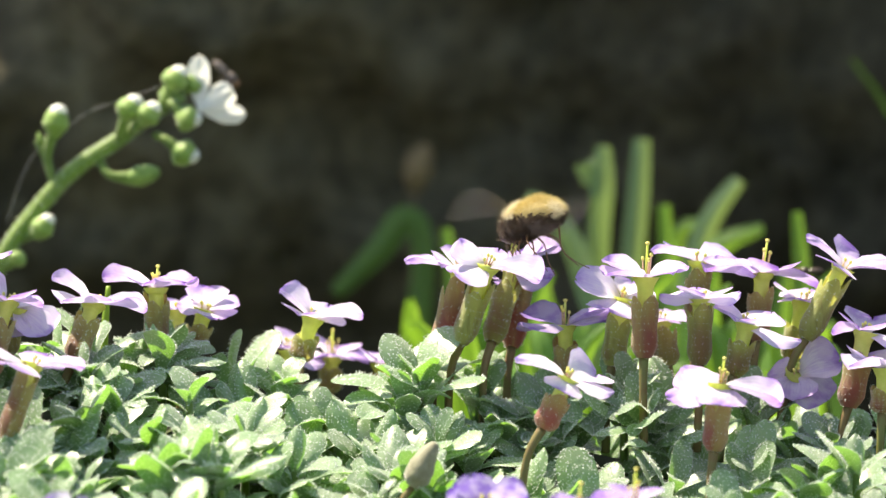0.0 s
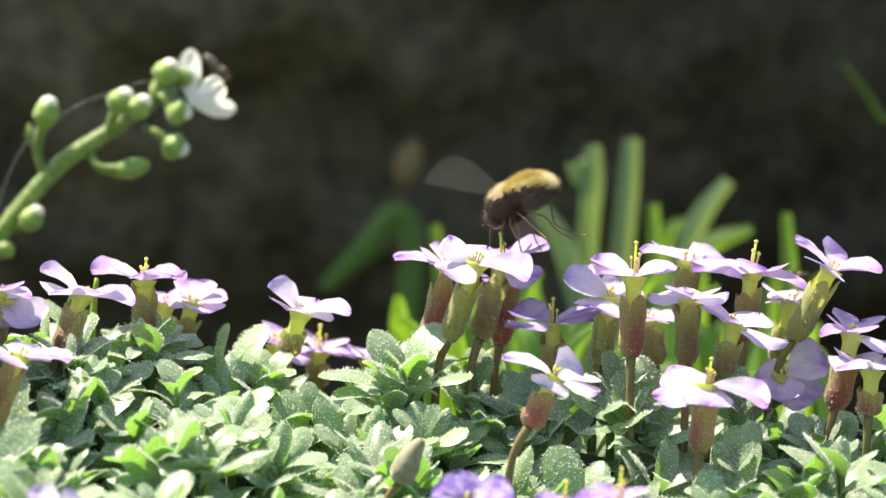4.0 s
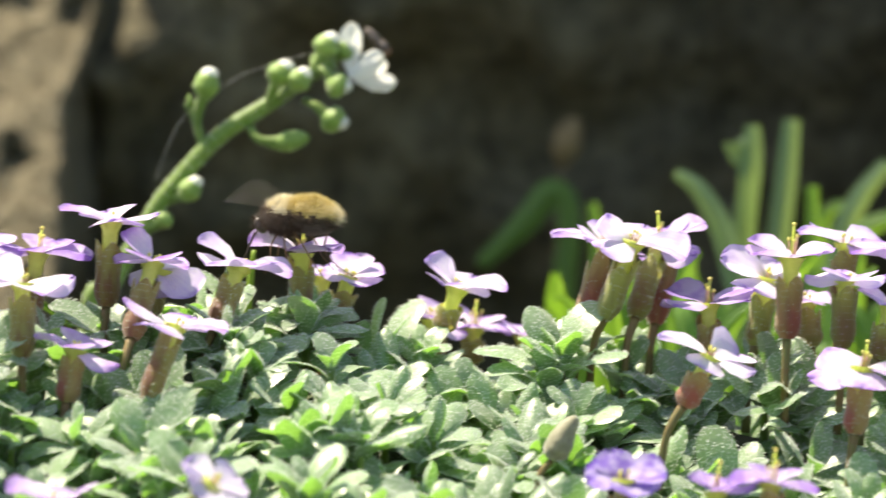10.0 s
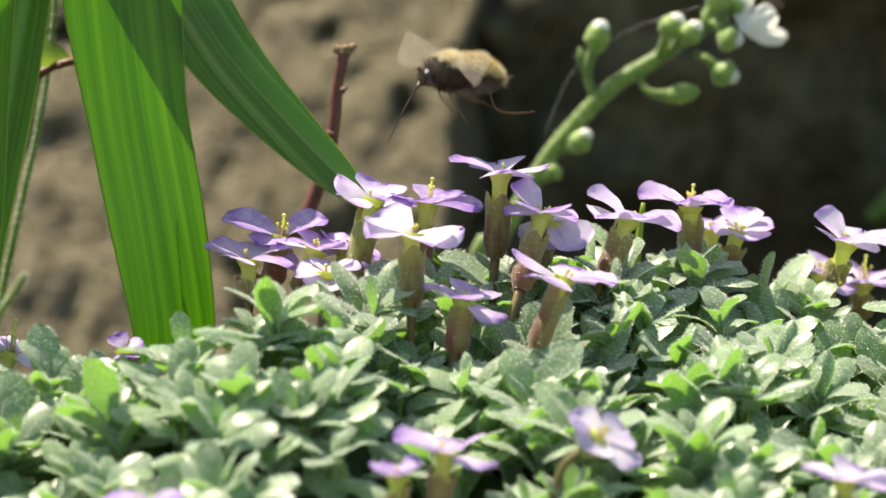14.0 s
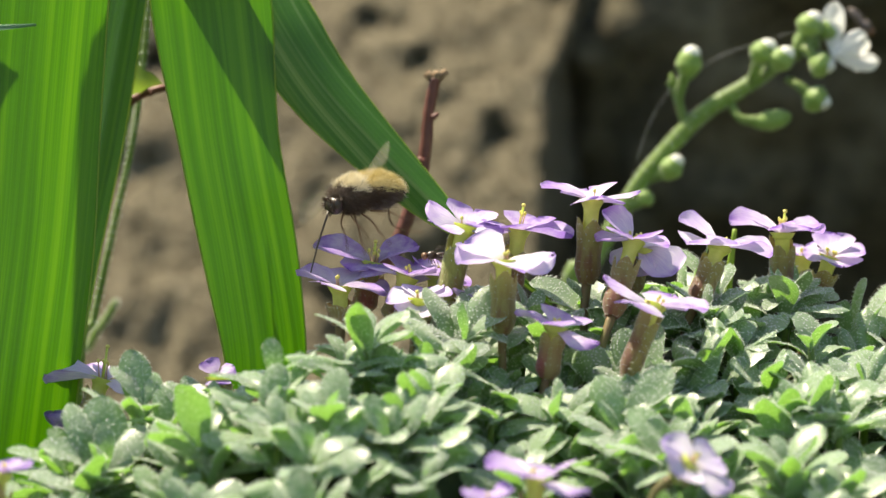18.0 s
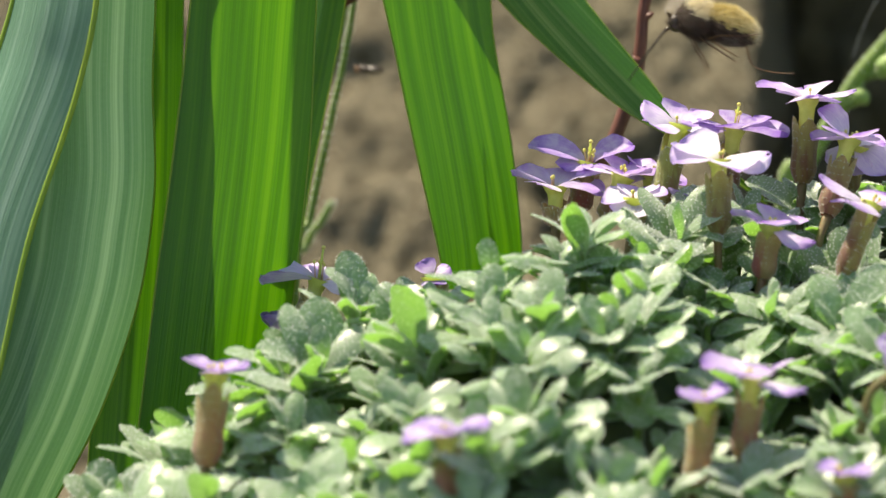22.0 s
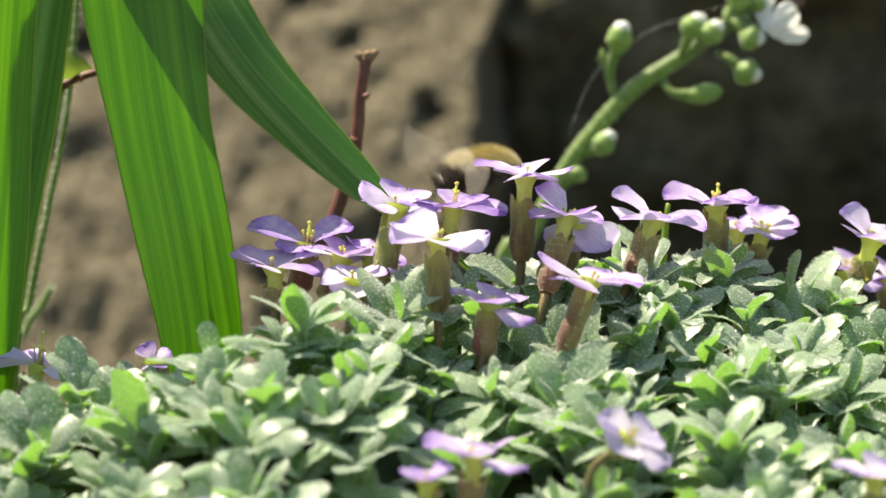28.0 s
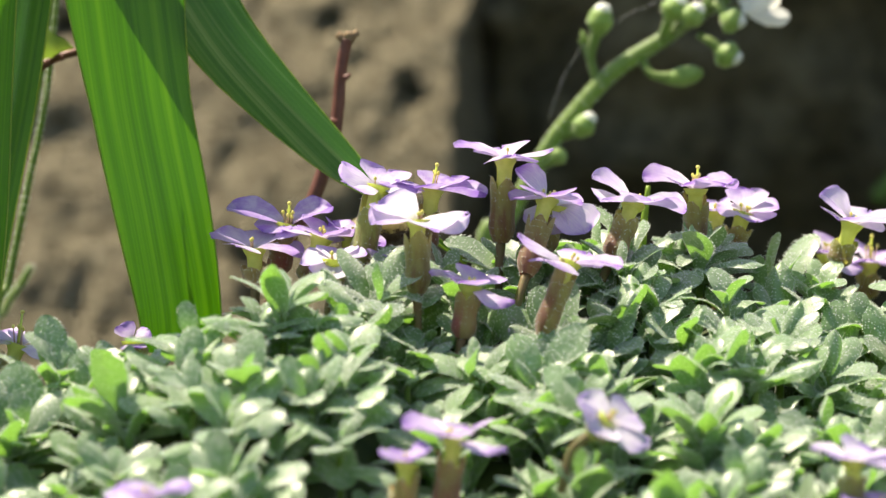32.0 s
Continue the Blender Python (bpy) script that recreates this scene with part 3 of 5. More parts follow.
def flower(centre, foot, ends, tone=MAUVE, calyx="brown", stem=14.0, stamens=4, fat=1.22, tall=1.5):
    """A flower: its throat, the foot of its calyx, and where each petal reaches from the throat, in mm."""
    flower_seed[0] += 1
    rnd = random.Random(flower_seed[0])
    c, k = Vector(centre), Vector(foot)
    axis = (c - k).normalized()
    reach = [Vector(e) * 0.001 for e in ends]
    face = Vector((0, 0, 1e-6))
    round_about = sorted(reach, key=lambda e: math.atan2(e.y, e.x))
    for a, b in zip(round_about, round_about[1:] + round_about[:1]):
        face += a.normalized().cross(b.normalized())
    face = (face.normalized() + axis * 0.5).normalized()
    fl = thing("aubrieta_flower", c, f"{FLOWER_WORDS[tone]} with a {CALYX_WORDS[calyx]} above the leaves", "flower", "aubrieta flowers")
    across = (Vector((1, 0, 0)) - face * face.x).normalized()
    up = Matrix((across, face.cross(across), face)).transposed().to_4x4()
    for e in reach:
        d = e.normalized()
        n = (face + Vector((rnd.gauss(0, 0.10), rnd.gauss(0, 0.10), rnd.gauss(0, 0.10))))
        side = n.cross(d).normalized()
        turned = Matrix((d, side, d.cross(side))).transposed().to_4x4()
        wide = min(1.2, 0.0080 / e.length)
        part("petal", PETAL_SHAPES[(tone, rnd.randrange(7))], fl, Matrix.Translation(d * 0.0003) @ turned @ Matrix.Diagonal((e.length, e.length * wide, e.length, 1)))
    length = (c - k).length
    mid = k.lerp(c, min(0.80, max(0.42, 1 - rnd.uniform(0.0030, 0.0052) / length)))
    v, f = tube([mid - c - axis * 0.002, mid.lerp(c, 0.5) - c, -axis * 0.0012, -axis * 0.0002], [0.0010 * fat, 0.0011 * fat, 0.0014 * fat, 0.0019 * fat], 14, 10)
    part("corolla_tube", mesh("corolla_tube", v, f, M_TUBE), fl, None, "yellow-green corolla tube")
    frame_up = aim(axis, rnd.uniform(0, 1.5))
    tall_sepal = (mid - k).length + 0.0012
    for q in range(4):
        a0 = q * math.pi / 2
        long = tall_sepal * rnd.uniform(0.84, 1.18)
        hv, hf, hu, nr, nc = [], [], [], 9, 6
        for r in range(nr + 1):
            h = r / nr
            swell = 0.00168 * fat * (0.50 + 0.50 * math.sin(math.pi * min(0.5, h * 1.7 + 0.03))) * (1 + 0.05 * math.sin(h * 9)) * (1 + 0.10 * max(0.0, h - 0.6))
            half = 0.90 * (1.0 if h < 0.62 else math.sqrt(max(0.03, 1 - ((h - 0.62) / 0.385) ** 2)))
            for w in range(nc + 1):
                b = a0 + (-1 + 2 * w / nc) * half
                bulge = swell * (1 + 0.10 * math.cos((-1 + 2 * w / nc) * 1.57) + (0.04 if q % 2 else 0.0))
                hv.append(frame_up @ Vector((math.cos(b) * bulge, math.sin(b) * bulge, h * long)) + k - c)
                hu.append((h, w / nc))
        for r in range(nr):
            for w in range(nc):
                g = r * (nc + 1) + w
                hf.append((g, g + 1, g + nc + 2, g + nc + 1))
        slots = [0] * len(hf)
        for _ in range(90):
            p = hv[rnd.randrange((nr + 1) * (nc + 1))]
            out = (p - (k - c) - axis * (p - (k - c)).dot(axis)).normalized() + Vector((rnd.gauss(0, 0.4), rnd.gauss(0, 0.4), rnd.gauss(0, 0.4)))
            side = out.cross(axis).normalized() * 0.00006
            g = len(hv)
            hv += [p - side, p + side, p + out.normalized() * rnd.uniform(0.0003, 0.00075)]
            hu += [(0.5, 0.5)] * 3
            hf.append((g, g + 1, g + 2))
            slots.append(1)
        part("sepal", mesh("sepal", hv, hf, [M_CALYX[calyx], M_HAIR], hu, slots), fl, None, CALYX_WORDS[calyx].replace("calyx", "sepal"))
    down = Vector((-axis.x * 0.3 + rnd.uniform(-0.1, 0.1), rnd.uniform(-0.1, 0.1), -1.0)).normalized() * stem * 0.001
    v, f = tube([k - c, k - c - axis * stem * 0.0004, k - c - axis * stem * 0.0004 + down * 0.7], [0.0009, 0.0007, 0.0008], 7, 8)
    part("stalk", mesh("stalk", v, f, M_STEM), fl)
    for i in range(stamens):
        a = rnd.uniform(0, 6.28)
        foot_in = up @ Vector((math.cos(a) * 0.0006, math.sin(a) * 0.0006, -0.0005))
        tip = up @ Vector((math.cos(a) * rnd.uniform(0.0004, 0.0013), math.sin(a) * rnd.uniform(0.0004, 0.0013), rnd.uniform(0.5, 1.0) * tall * 0.001))
        v, f = tube([foot_in, tip], [0.00016, 0.00012], 5, 2)
        b, g = ball(0.00030, (1.0, 0.8, 1.3), tip, 4, 7)
        vv, ff = joined([(v, f), (b, g)])
        part("stamen", mesh("stamen", vv, ff, [M_FILAMENT, M_ANTHER], None, [0] * len(f) + [1] * len(g)), fl)
    if tall > 2.2:
        v, f = tube([(0, 0, 0), up @ Vector((0.0002, 0, tall * 0.00135))], [0.00024, 0.0002], 6, 2)
        b, g = ball(0.00042, (1, 1, 0.8), up @ Vector((0.0002, 0, tall * 0.00138)), 4, 7)
        vv, ff = joined([(v, f), (b, g)])
        part("pistil", mesh("pistil", vv, ff, [M_TUBE, M_ANTHER], None, [0] * len(f) + [1] * len(g)), fl)
    return fl


def build_flowers():
    # the tall tuft where the fly feeds first
    flower((0.0038, 0.9895, 0.1255), (-0.0004, 0.9874, 0.1115), [(-9.6, -1.0, 1.8), (6.2, 2.0, -2.3), (2.1, 7.0, 1.5), (-3.1, -5.0, 1.1)], MAUVE, "red", stem=12)
    flower((0.0087, 0.9816, 0.1272), (0.0033, 0.9826, 0.1133), [(-4.9, 2.0, 4.2), (1.9, 6.0, 1.7), (8.6, -3.0, -3.1), (-6.0, -4.0, -0.6)], PALE, "green", stem=14)
    flower((0.0132, 0.9944, 0.1250), (0.0088, 0.9875, 0.1124), [(8.3, 1.0, 2.4), (6.6, -2.0, -2.0), (0.9, 7.0, 1.2), (-4.8, 2.0, -0.4)], MAUVE, "green", tall=4.0)
    flower((0.0147, 0.9971, 0.1230), (0.0123, 0.9922, 0.1106), [(5.3, 1.0, -0.9), (-4.8, 0.0, -1.2), (0.9, 7.0, 0.9), (1.0, -6.0, 1.2)], MAUVE, "red", stamens=2)
    # the broad tuft beside it
    flower((0.0218, 0.9877, 0.1152), (0.0217, 0.9863, 0.1064), [(-7.1, 3.0, 1.4), (-7.6, -4.0, 1.0), (8.3, 2.0, 1.3), (7.1, -4.0, 0.8)], VIOLET, "red", tall=3.0)
    flower((0.0321, 0.9831, 0.1203), (0.0297, 0.9813, 0.1083), [(-8.2, -1.0, 3.3), (-3.0, -6.0, -1.1), (1.7, 3.0, 2.0), (5.1, -1.0, -1.3)], PALE, "green")
    flower((0.0359, 0.9736, 0.1252), (0.0350, 0.9715, 0.1111), [(-7.2, 2.0, 2.5), (-6.8, -4.0, 1.0), (7.2, 1.0, 0.8), (4.8, -4.0, 0.8)], MAUVE, "red", fat=1.3, tall=4.2)
    flower((0.0461, 0.9884, 0.1255), (0.0450, 0.9869, 0.1151), [(-8.4, 0.0, 1.8), (9.0, -4.0, -2.9), (-3.5, 6.0, 1.3), (6.7, 5.0, -1.0)], PALE, "brown")
    flower((0.0571, 0.9875, 0.1231), (0.0555, 0.9857, 0.1111), [(-8.1, 3.0, 1.5), (-10.2, -4.0, 1.0), (9.6, -1.0, -2.9), (2.5, -7.0, 1.3)], MAUVE, "red", tall=4.0)
    flower((0.0452, 0.9726, 0.1211), (0.0446, 0.9708, 0.1096), [(-6.7, 1.0, 0.7), (6.8, 0.0, 0.7), (0.8, -7.0, 1.4), (-0.3, 7.0, 0.7)], PALE, "green", fat=1.2, stamens=3)
    flower((0.0532, 0.9715, 0.1166), (0.0505, 0.9702, 0.1076), [(-5.5, 1.0, 2.6), (8.9, -1.0, -3.4), (4.6, 6.0, 0.5), (-2.0, -6.0, 1.3)], PALE, "green", stamens=3)
    flower((0.0710, 0.9817, 0.1244), (0.0638, 0.9803, 0.1119), [(-6.5, -1.0, 5.1), (8.5, 0.0, -1.0), (3.3, 7.0, 0.5), (-2.1, -6.0, 1.2)], MAUVE, "green", stamens=2)
    flower((0.0740, 0.9748, 0.1138), (0.0704, 0.9729, 0.1007), [(-5.7, 0.0, -0.4), (6.9, 0.0, -2.1), (1.7, 7.0, 0.9), (-1.3, -7.0, 1.4)], MAUVE, "red", fat=1.3)
    flower((0.0643, 0.9912, 0.1172), (0.0618, 0.9897, 0.1064), [(-4.7, 2.0, 2.8), (5.7, -0.0, 0.3), (1.6, 7.0, 0.7), (-1.4, -5.0, 1.1)], PALE, "green")
    flower((0.0621, 0.9794, 0.1060), (0.0582, 0.9836, 0.0994), [(7.5, 1.0, 1.7), (-1.0, -4.0, -4.0), (-4.9, 3.0, -0.9), (4.8, -3.0, -4.5)], MAUVE, "brown", stamens=3)
    flower((0.0767, 0.9686, 0.1082), (0.0759, 0.9673, 0.1004), [(6.6, 3.8, 0.7), (-3.8, 6.6, 0.7), (-6.6, -3.8, 0.7), (3.8, -6.6, 0.7)], PALE, "red")
    flower((0.0472, 0.9502, 0.1098), (0.0455, 0.9484, 0.0983), [(-6.1, 5.0, 2.0), (-9.2, -2.0, -1.9), (-0.3, -6.0, -2.9), (9.7, -2.0, -4.1)], MAUVE, "rose", tall=3.2)
    flower((0.0215, 0.9517, 0.1116), (0.0165, 0.9503, 0.1031), [(-9.0, 0.0, 3.2), (-1.7, -5.0, -1.4), (7.1, -1.0, -2.9), (4.6, 6.0, -0.8)], PALE, "rose")
    flower((0.0392, 0.9970, 0.1136), (0.0401, 0.9957, 0.1056), [(-7.2, 1.0, 0.7), (7.0, 1.0, -0.5), (0.7, 7.0, 0.7), (-0.7, -6.0, 1.3)], MAUVE, "brown")
    # the low ones at the near edge
    flower((0.0060, 0.9139, 0.0976), (0.0054, 0.9125, 0.0905), [(-2.2, 4.0, 3.9), (-6.2, -1.0, -0.2), (6.8, 1.0, 0.8), (2.4, -5.0, -2.3)], DEEP, "brown")
    flower((0.0302, 0.9133, 0.0969), (0.0294, 0.9118, 0.0892), [(-6.9, 0.0, -0.5), (7.2, 0.0, -2.2), (1.0, 6.0, 0.7), (-1.1, -6.0, 1.4)], VIOLET, "rose", tall=3.8)
    flower((0.0211, 0.9132, 0.0955), (0.0210, 0.9118, 0.0884), [(-4.4, 1.0, 2.0), (6.5, 0.0, 0.7), (1.1, 6.0, 0.8), (-0.6, -5.0, 1.2)], VIOLET, "rose", tall=3.4)
    flower((-0.0602, 0.8971, 0.1004), (-0.0634, 0.8964, 0.0980), [(-5.0, 1.0, 3.4), (5.9, -1.0, -4.3), (3.5, 4.0, 0.2), (-2.9, -5.0, -0.8)], PALE, "green", stem=10)
    # the lone one and the low row behind the ridge
    flower((-0.0227, 0.9931, 0.1175), (-0.0255, 0.9918, 0.1099), [(-5.7, -0.0, 4.6), (8.5, 0.0, -0.7), (2.6, 6.0, 1.1), (-2.0, -6.0, 1.3)], PALE, "green", stamens=2)
    flower((-0.0277, 1.0119, 0.1090), (-0.0274, 1.0107, 0.1019), [(-4.3, 0.0, 2.1), (6.1, 0.0, -2.9), (2.1, 6.0, 0.6), (-1.1, -5.0, 1.1)], MAUVE, "brown")
    flower((-0.0203, 1.0167, 0.1065), (-0.0209, 1.0156, 0.0999), [(-6.5, 0.0, -0.9), (6.6, 0.0, -1.5), (0.8, 7.0, 0.4), (-0.2, -6.0, 1.3)], MAUVE, "brown", tall=3.4)
    flower((-0.0111, 1.0166, 0.1049), (-0.0116, 1.0156, 0.0988), [(-5.8, 0.0, 1.0), (6.7, 0.0, -0.2), (0.9, 6.0, 0.6), (-0.5, -6.0, 1.3)], MAUVE, "brown")
    # the pair and the leaning one on the ridge
    flower((-0.0501, 0.9881, 0.1248), (-0.0505, 0.9864, 0.1137), [(-9.3, 1.0, 1.4), (7.0, 2.0, -0.4), (-2.0, -5.0, 1.1), (5.5, -5.0, 1.0)], MAUVE, "brown", tall=2.6)
    flower((-0.0418, 0.9928, 0.1198), (-0.0444, 0.9916, 0.1124), [(0.6, 4.0, 3.1), (5.9, -0.0, 0.2), (-4.7, -0.0, 1.0), (2.3, -5.0, -1.3)], MAUVE, "brown")
    flower((-0.0472, 0.9995, 0.1188), (-0.0476, 0.9964, 0.1117), [(-7.1, -0.0, 0.7), (6.8, 0.0, -0.3), (0.2, 6.0, 0.6), (-0.1, -6.0, 1.2)], PALE, "green")
    flower((-0.0606, 0.9773, 0.1239), (-0.0644, 0.9705, 0.1145), [(-7.1, 1.0, 4.5), (-5.2, -5.0, 1.1), (8.9, 0.0, -1.9), (3.7, -6.0, 1.1)], PALE, "brown", stem=15)
    flower((-0.0824, 0.9719, 0.1331), (-0.0834, 0.9697, 0.1183), [(-8.8, 0.0, 2.2), (8.2, 0.0, 1.0), (-1.3, 7.0, 0.6), (2.0, -7.0, 1.3)], MAUVE, "brown", stem=20, stamens=1, fat=1.25)
    flower((-0.0749, 0.9666, 0.1266), (-0.0783, 0.9593, 0.1142), [(-5.3, 1.0, 4.6), (-6.0, -2.0, 0.0), (5.9, 0.0, -1.3), (0.7, -7.0, 1.3)], MAUVE, "red", stem=18, fat=1.2)
    flower((-0.0739, 0.9709, 0.1249), (-0.0760, 0.9697, 0.1165), [(5.5, -3.0, -4.7), (2.8, 3.0, 0.0), (-2.1, -4.0, -4.6)], PALE, "brown", stamens=0)
    flower((-0.0698, 0.9474, 0.1183), (-0.0745, 0.9410, 0.1067), [(-8.6, 0.0, 4.6), (8.8, -1.0, -1.1), (2.5, 6.0, 0.5), (-3.5, -6.0, 1.3)], MAUVE, "brown", stem=16, stamens=3, fat=1.1)
    # the tuft by the blades
    flower((-0.0951, 0.9701, 0.1281), (-0.0966, 0.9683, 0.1172), [(-9.4, 1.0, 1.8), (9.1, -1.0, -1.5), (2.2, 6.0, 0.9), (-2.6, -6.0, 1.2)], VIOLET, "brown", tall=3.0)
    flower((-0.1041, 0.9663, 0.1292), (-0.1078, 0.9616, 0.1148), [(-6.2, 0.0, 4.0), (-5.0, -4.0, 0.9), (6.5, 1.0, -0.5), (0.7, 6.0, 1.7)], MAUVE, "green", stamens=1, fat=1.3)
    flower((-0.0958, 0.9494, 0.1259), (-0.0960, 0.9473, 0.1132), [(-7.1, 4.0, 1.8), (-7.6, -3.0, -0.4), (4.2, -5.0, -1.5), (8.4, 2.0, 0.4)], PALE, "brown", stem=10, stamens=3)
    flower((-0.1209, 0.9714, 0.1222), (-0.1228, 0.9698, 0.1134), [(-10.5, 1.0, 2.2), (7.4, 3.0, 1.7), (3.5, -5.0, -0.9), (-3.4, -4.0, -1.1)], VIOLET, "rose", stamens=7, tall=2.6)
    flower((-0.1261, 0.9651, 0.1189), (-0.1261, 0.9640, 0.1119), [(-7.6, 1.0, 1.7), (-2.6, -5.0, 1.1), (8.1, -1.0, -1.6), (2.6, 5.0, 1.5)], MAUVE, "rose", stamens=2)
    flower((-0.1144, 0.9668, 0.1204), (-0.1173, 0.9653, 0.1127), [(7.2, 1.0, -0.1), (-6.9, 2.0, 1.4), (1.0, -6.0, 1.2), (0.2, 6.0, 1.1)], MAUVE, "brown")
    flower((-0.1111, 0.9567, 0.1180), (-0.1118, 0.9556, 0.1123), [(-5.7, 0.0, -0.9), (5.2, 1.0, 0.5), (-0.7, -4.0, -2.9), (0.1, 5.0, 0.6)], PALE, "green")
    flower((-0.1099, 0.9723, 0.1196), (-0.1111, 0.9709, 0.1118), [(-3.6, 3.0, 1.9), (5.6, 0.0, -1.9), (-6.3, 0.0, -0.2), (1.3, -5.0, 1.1)], MAUVE, "brown")
    flower((-0.1010, 0.9625, 0.1156), (-0.1012, 0.9614, 0.1094), [(-5.5, 1.0, 0.8), (4.6, 0.0, -1.3), (0.7, -4.0, 0.9)], MAUVE, "brown")
    flower((-0.0867, 0.9455, 0.1150), (-0.0883, 0.9438, 0.1060), [(-6.9, 0.0, 1.9), (7.3, -1.0, -2.9), (1.9, 6.0, 0.5), (-1.5, -6.0, 1.3)], MAUVE, "rose", stamens=3)
    # those beside and before the blades
    flower((-0.1669, 0.9565, 0.1040), (-0.1691, 0.9549, 0.0975), [(-9.9, -2.0, -0.5), (-5.9, 5.0, 0.1), (7.8, -1.0, -0.9), (1.7, 5.0, 0.0)], MAUVE, "brown", tall=4.0)
    flower((-0.1472, 0.9597, 0.1039), (-0.1468, 0.9589, 0.0991), [(-2.4, 1.0, 2.0), (2.4, 1.0, 1.4), (0.4, -3.0, -0.9)], VIOLET, "brown", stamens=0)
    flower((-0.1740, 0.9535, 0.0948), (-0.1740, 0.9526, 0.0899), [(2.0, 1.7, 3.1), (-1.7, 2.0, 3.1), (-2.0, -1.6, 3.1), (1.6, -2.0, 3.1)], VIOLET, "brown", stamens=0)
    flower((-0.1734, 0.8925, 0.0996), (-0.1750, 0.8892, 0.0845), [(-5.2, 1.0, 1.8), (5.1, 0.0, 1.9), (-0.9, 5.0, 0.5), (0.4, -4.0, 1.0)], VIOLET, "rose", fat=1.35)
    flower((-0.1308, 0.8608, 0.0956), (-0.1305, 0.8587, 0.0850), [(-6.7, -1.0, -1.0), (6.8, 0.0, 1.3), (-3.9, 5.0, 1.7), (2.0, -6.0, 1.5)], VIOLET, "rose", stamens=3)
    flower((-0.0854, 0.8947, 0.0983), (-0.0873, 0.8920, 0.0856), [(-8.5, 1.0, 1.6), (8.3, -1.0, -1.7), (1.9, 7.0, 0.1), (-1.7, -7.0, 1.6)], MAUVE, "rose", stamens=2, fat=1.2)
    flower((-0.0926, 0.8883, 0.0957), (-0.0944, 0.8853, 0.0819), [(-4.2, 1.0, 1.8), (3.8, 1.0, 1.6), (-0.5, 4.0, 0.7), (1.2, -4.0, 1.1)], VIOLET, "rose", stamens=1, fat=1.2)
    flower((-0.0695, 0.8752, 0.0863), (-0.0693, 0.8740, 0.0806), [(-4.2, 1.0, 1.1), (4.2, 0.0, 0.2), (0.3, 5.0, 0.5), (-0.2, -5.0, 1.3)], VIOLET, "rose")
    flower((-0.0210, 0.8946, 0.0939), (-0.0217, 0.8929, 0.0858), [(-6.6, 0.0, 1.9), (7.6, -1.0, -1.4), (2.9, 6.0, 0.2), (-1.9, -6.0, 1.5)], PALE, "green", stamens=0)
    flower((-0.0161, 0.8893, 0.0875), (-0.0153, 0.8882, 0.0820), [(-6.5, 1.0, 1.5), (6.3, 0.0, -1.4), (1.3, 6.0, 0.2), (-0.8, -5.0, 1.3)], VIOLET, "rose", stamens=3)


# ---- blades, stems and twigs ----
def blade(name, points, widths, label, category, mat, face=(0, -1, 0.15), fold=0.15, rim=None, group="", wave=0.0, steps=40):
    """A long strap leaf with fine ribs: its middle line, its widths in metres, the way its face looks, and the depth of its fold."""
    pts = spline(points, steps)
    origin = pts[0].copy()
    nw = 10
    verts, faces, uvs = [], [], []
    run = 0.0
    for i, p in enumerate(pts):
        if i:
            run += (p - pts[i - 1]).length
        d = (pts[min(i + 1, steps)] - pts[max(i - 1, 0)]).normalized()
        side = d.cross(Vector(face)).normalized()
        out = side.cross(d).normalized()
        f = i / steps * (len(widths) - 1)
        k = min(int(f), len(widths) - 2)
        w = widths[k] + (widths[k + 1] - widths[k]) * (f - k)
        for j in range(nw + 1):
            s = -1 + 2 * j / nw
            ripple = wave * w * math.sin(run * 90 + 2.1 * s)
            verts.append(p - origin + side * (s * w / 2) + out * (-fold * w * (s * s) + ripple + 0.00018 * math.cos(s * 25)))
            uvs.append((run * 18, 0.5 + 0.5 * s * w / max(widths)))
    for i in range(steps):
        for j in range(nw):
            a = i * (nw + 1) + j
            faces.append((a, a + 1, a + nw + 2, a + nw + 1))
    ob = thing(name, origin, label, category, group)
    part("leaf_blade", mesh("leaf_blade", verts, faces, mat, uvs), ob)
    mid = [] if rim else [verts[i * (nw + 1) + nw // 2] - Vector(face) * 0.00002 for i in range(0, steps + 1, 2)]
    if mid:
        v, f = tube(mid, [0.00014, 0.00010], 5, 24)
        part("midrib", mesh("midrib", v, f, mat), ob)
    if rim:
        for j in (0, nw):
            line = [verts[i * (nw + 1) + j] for i in range(0, steps + 1, 2)]
            v, f = tube(line, [rim, rim], 6, 30)
            part("leaf_margin", mesh("leaf_margin", v, f, M_RIM), ob, None, "thin yellow-green leaf margin")
    return ob


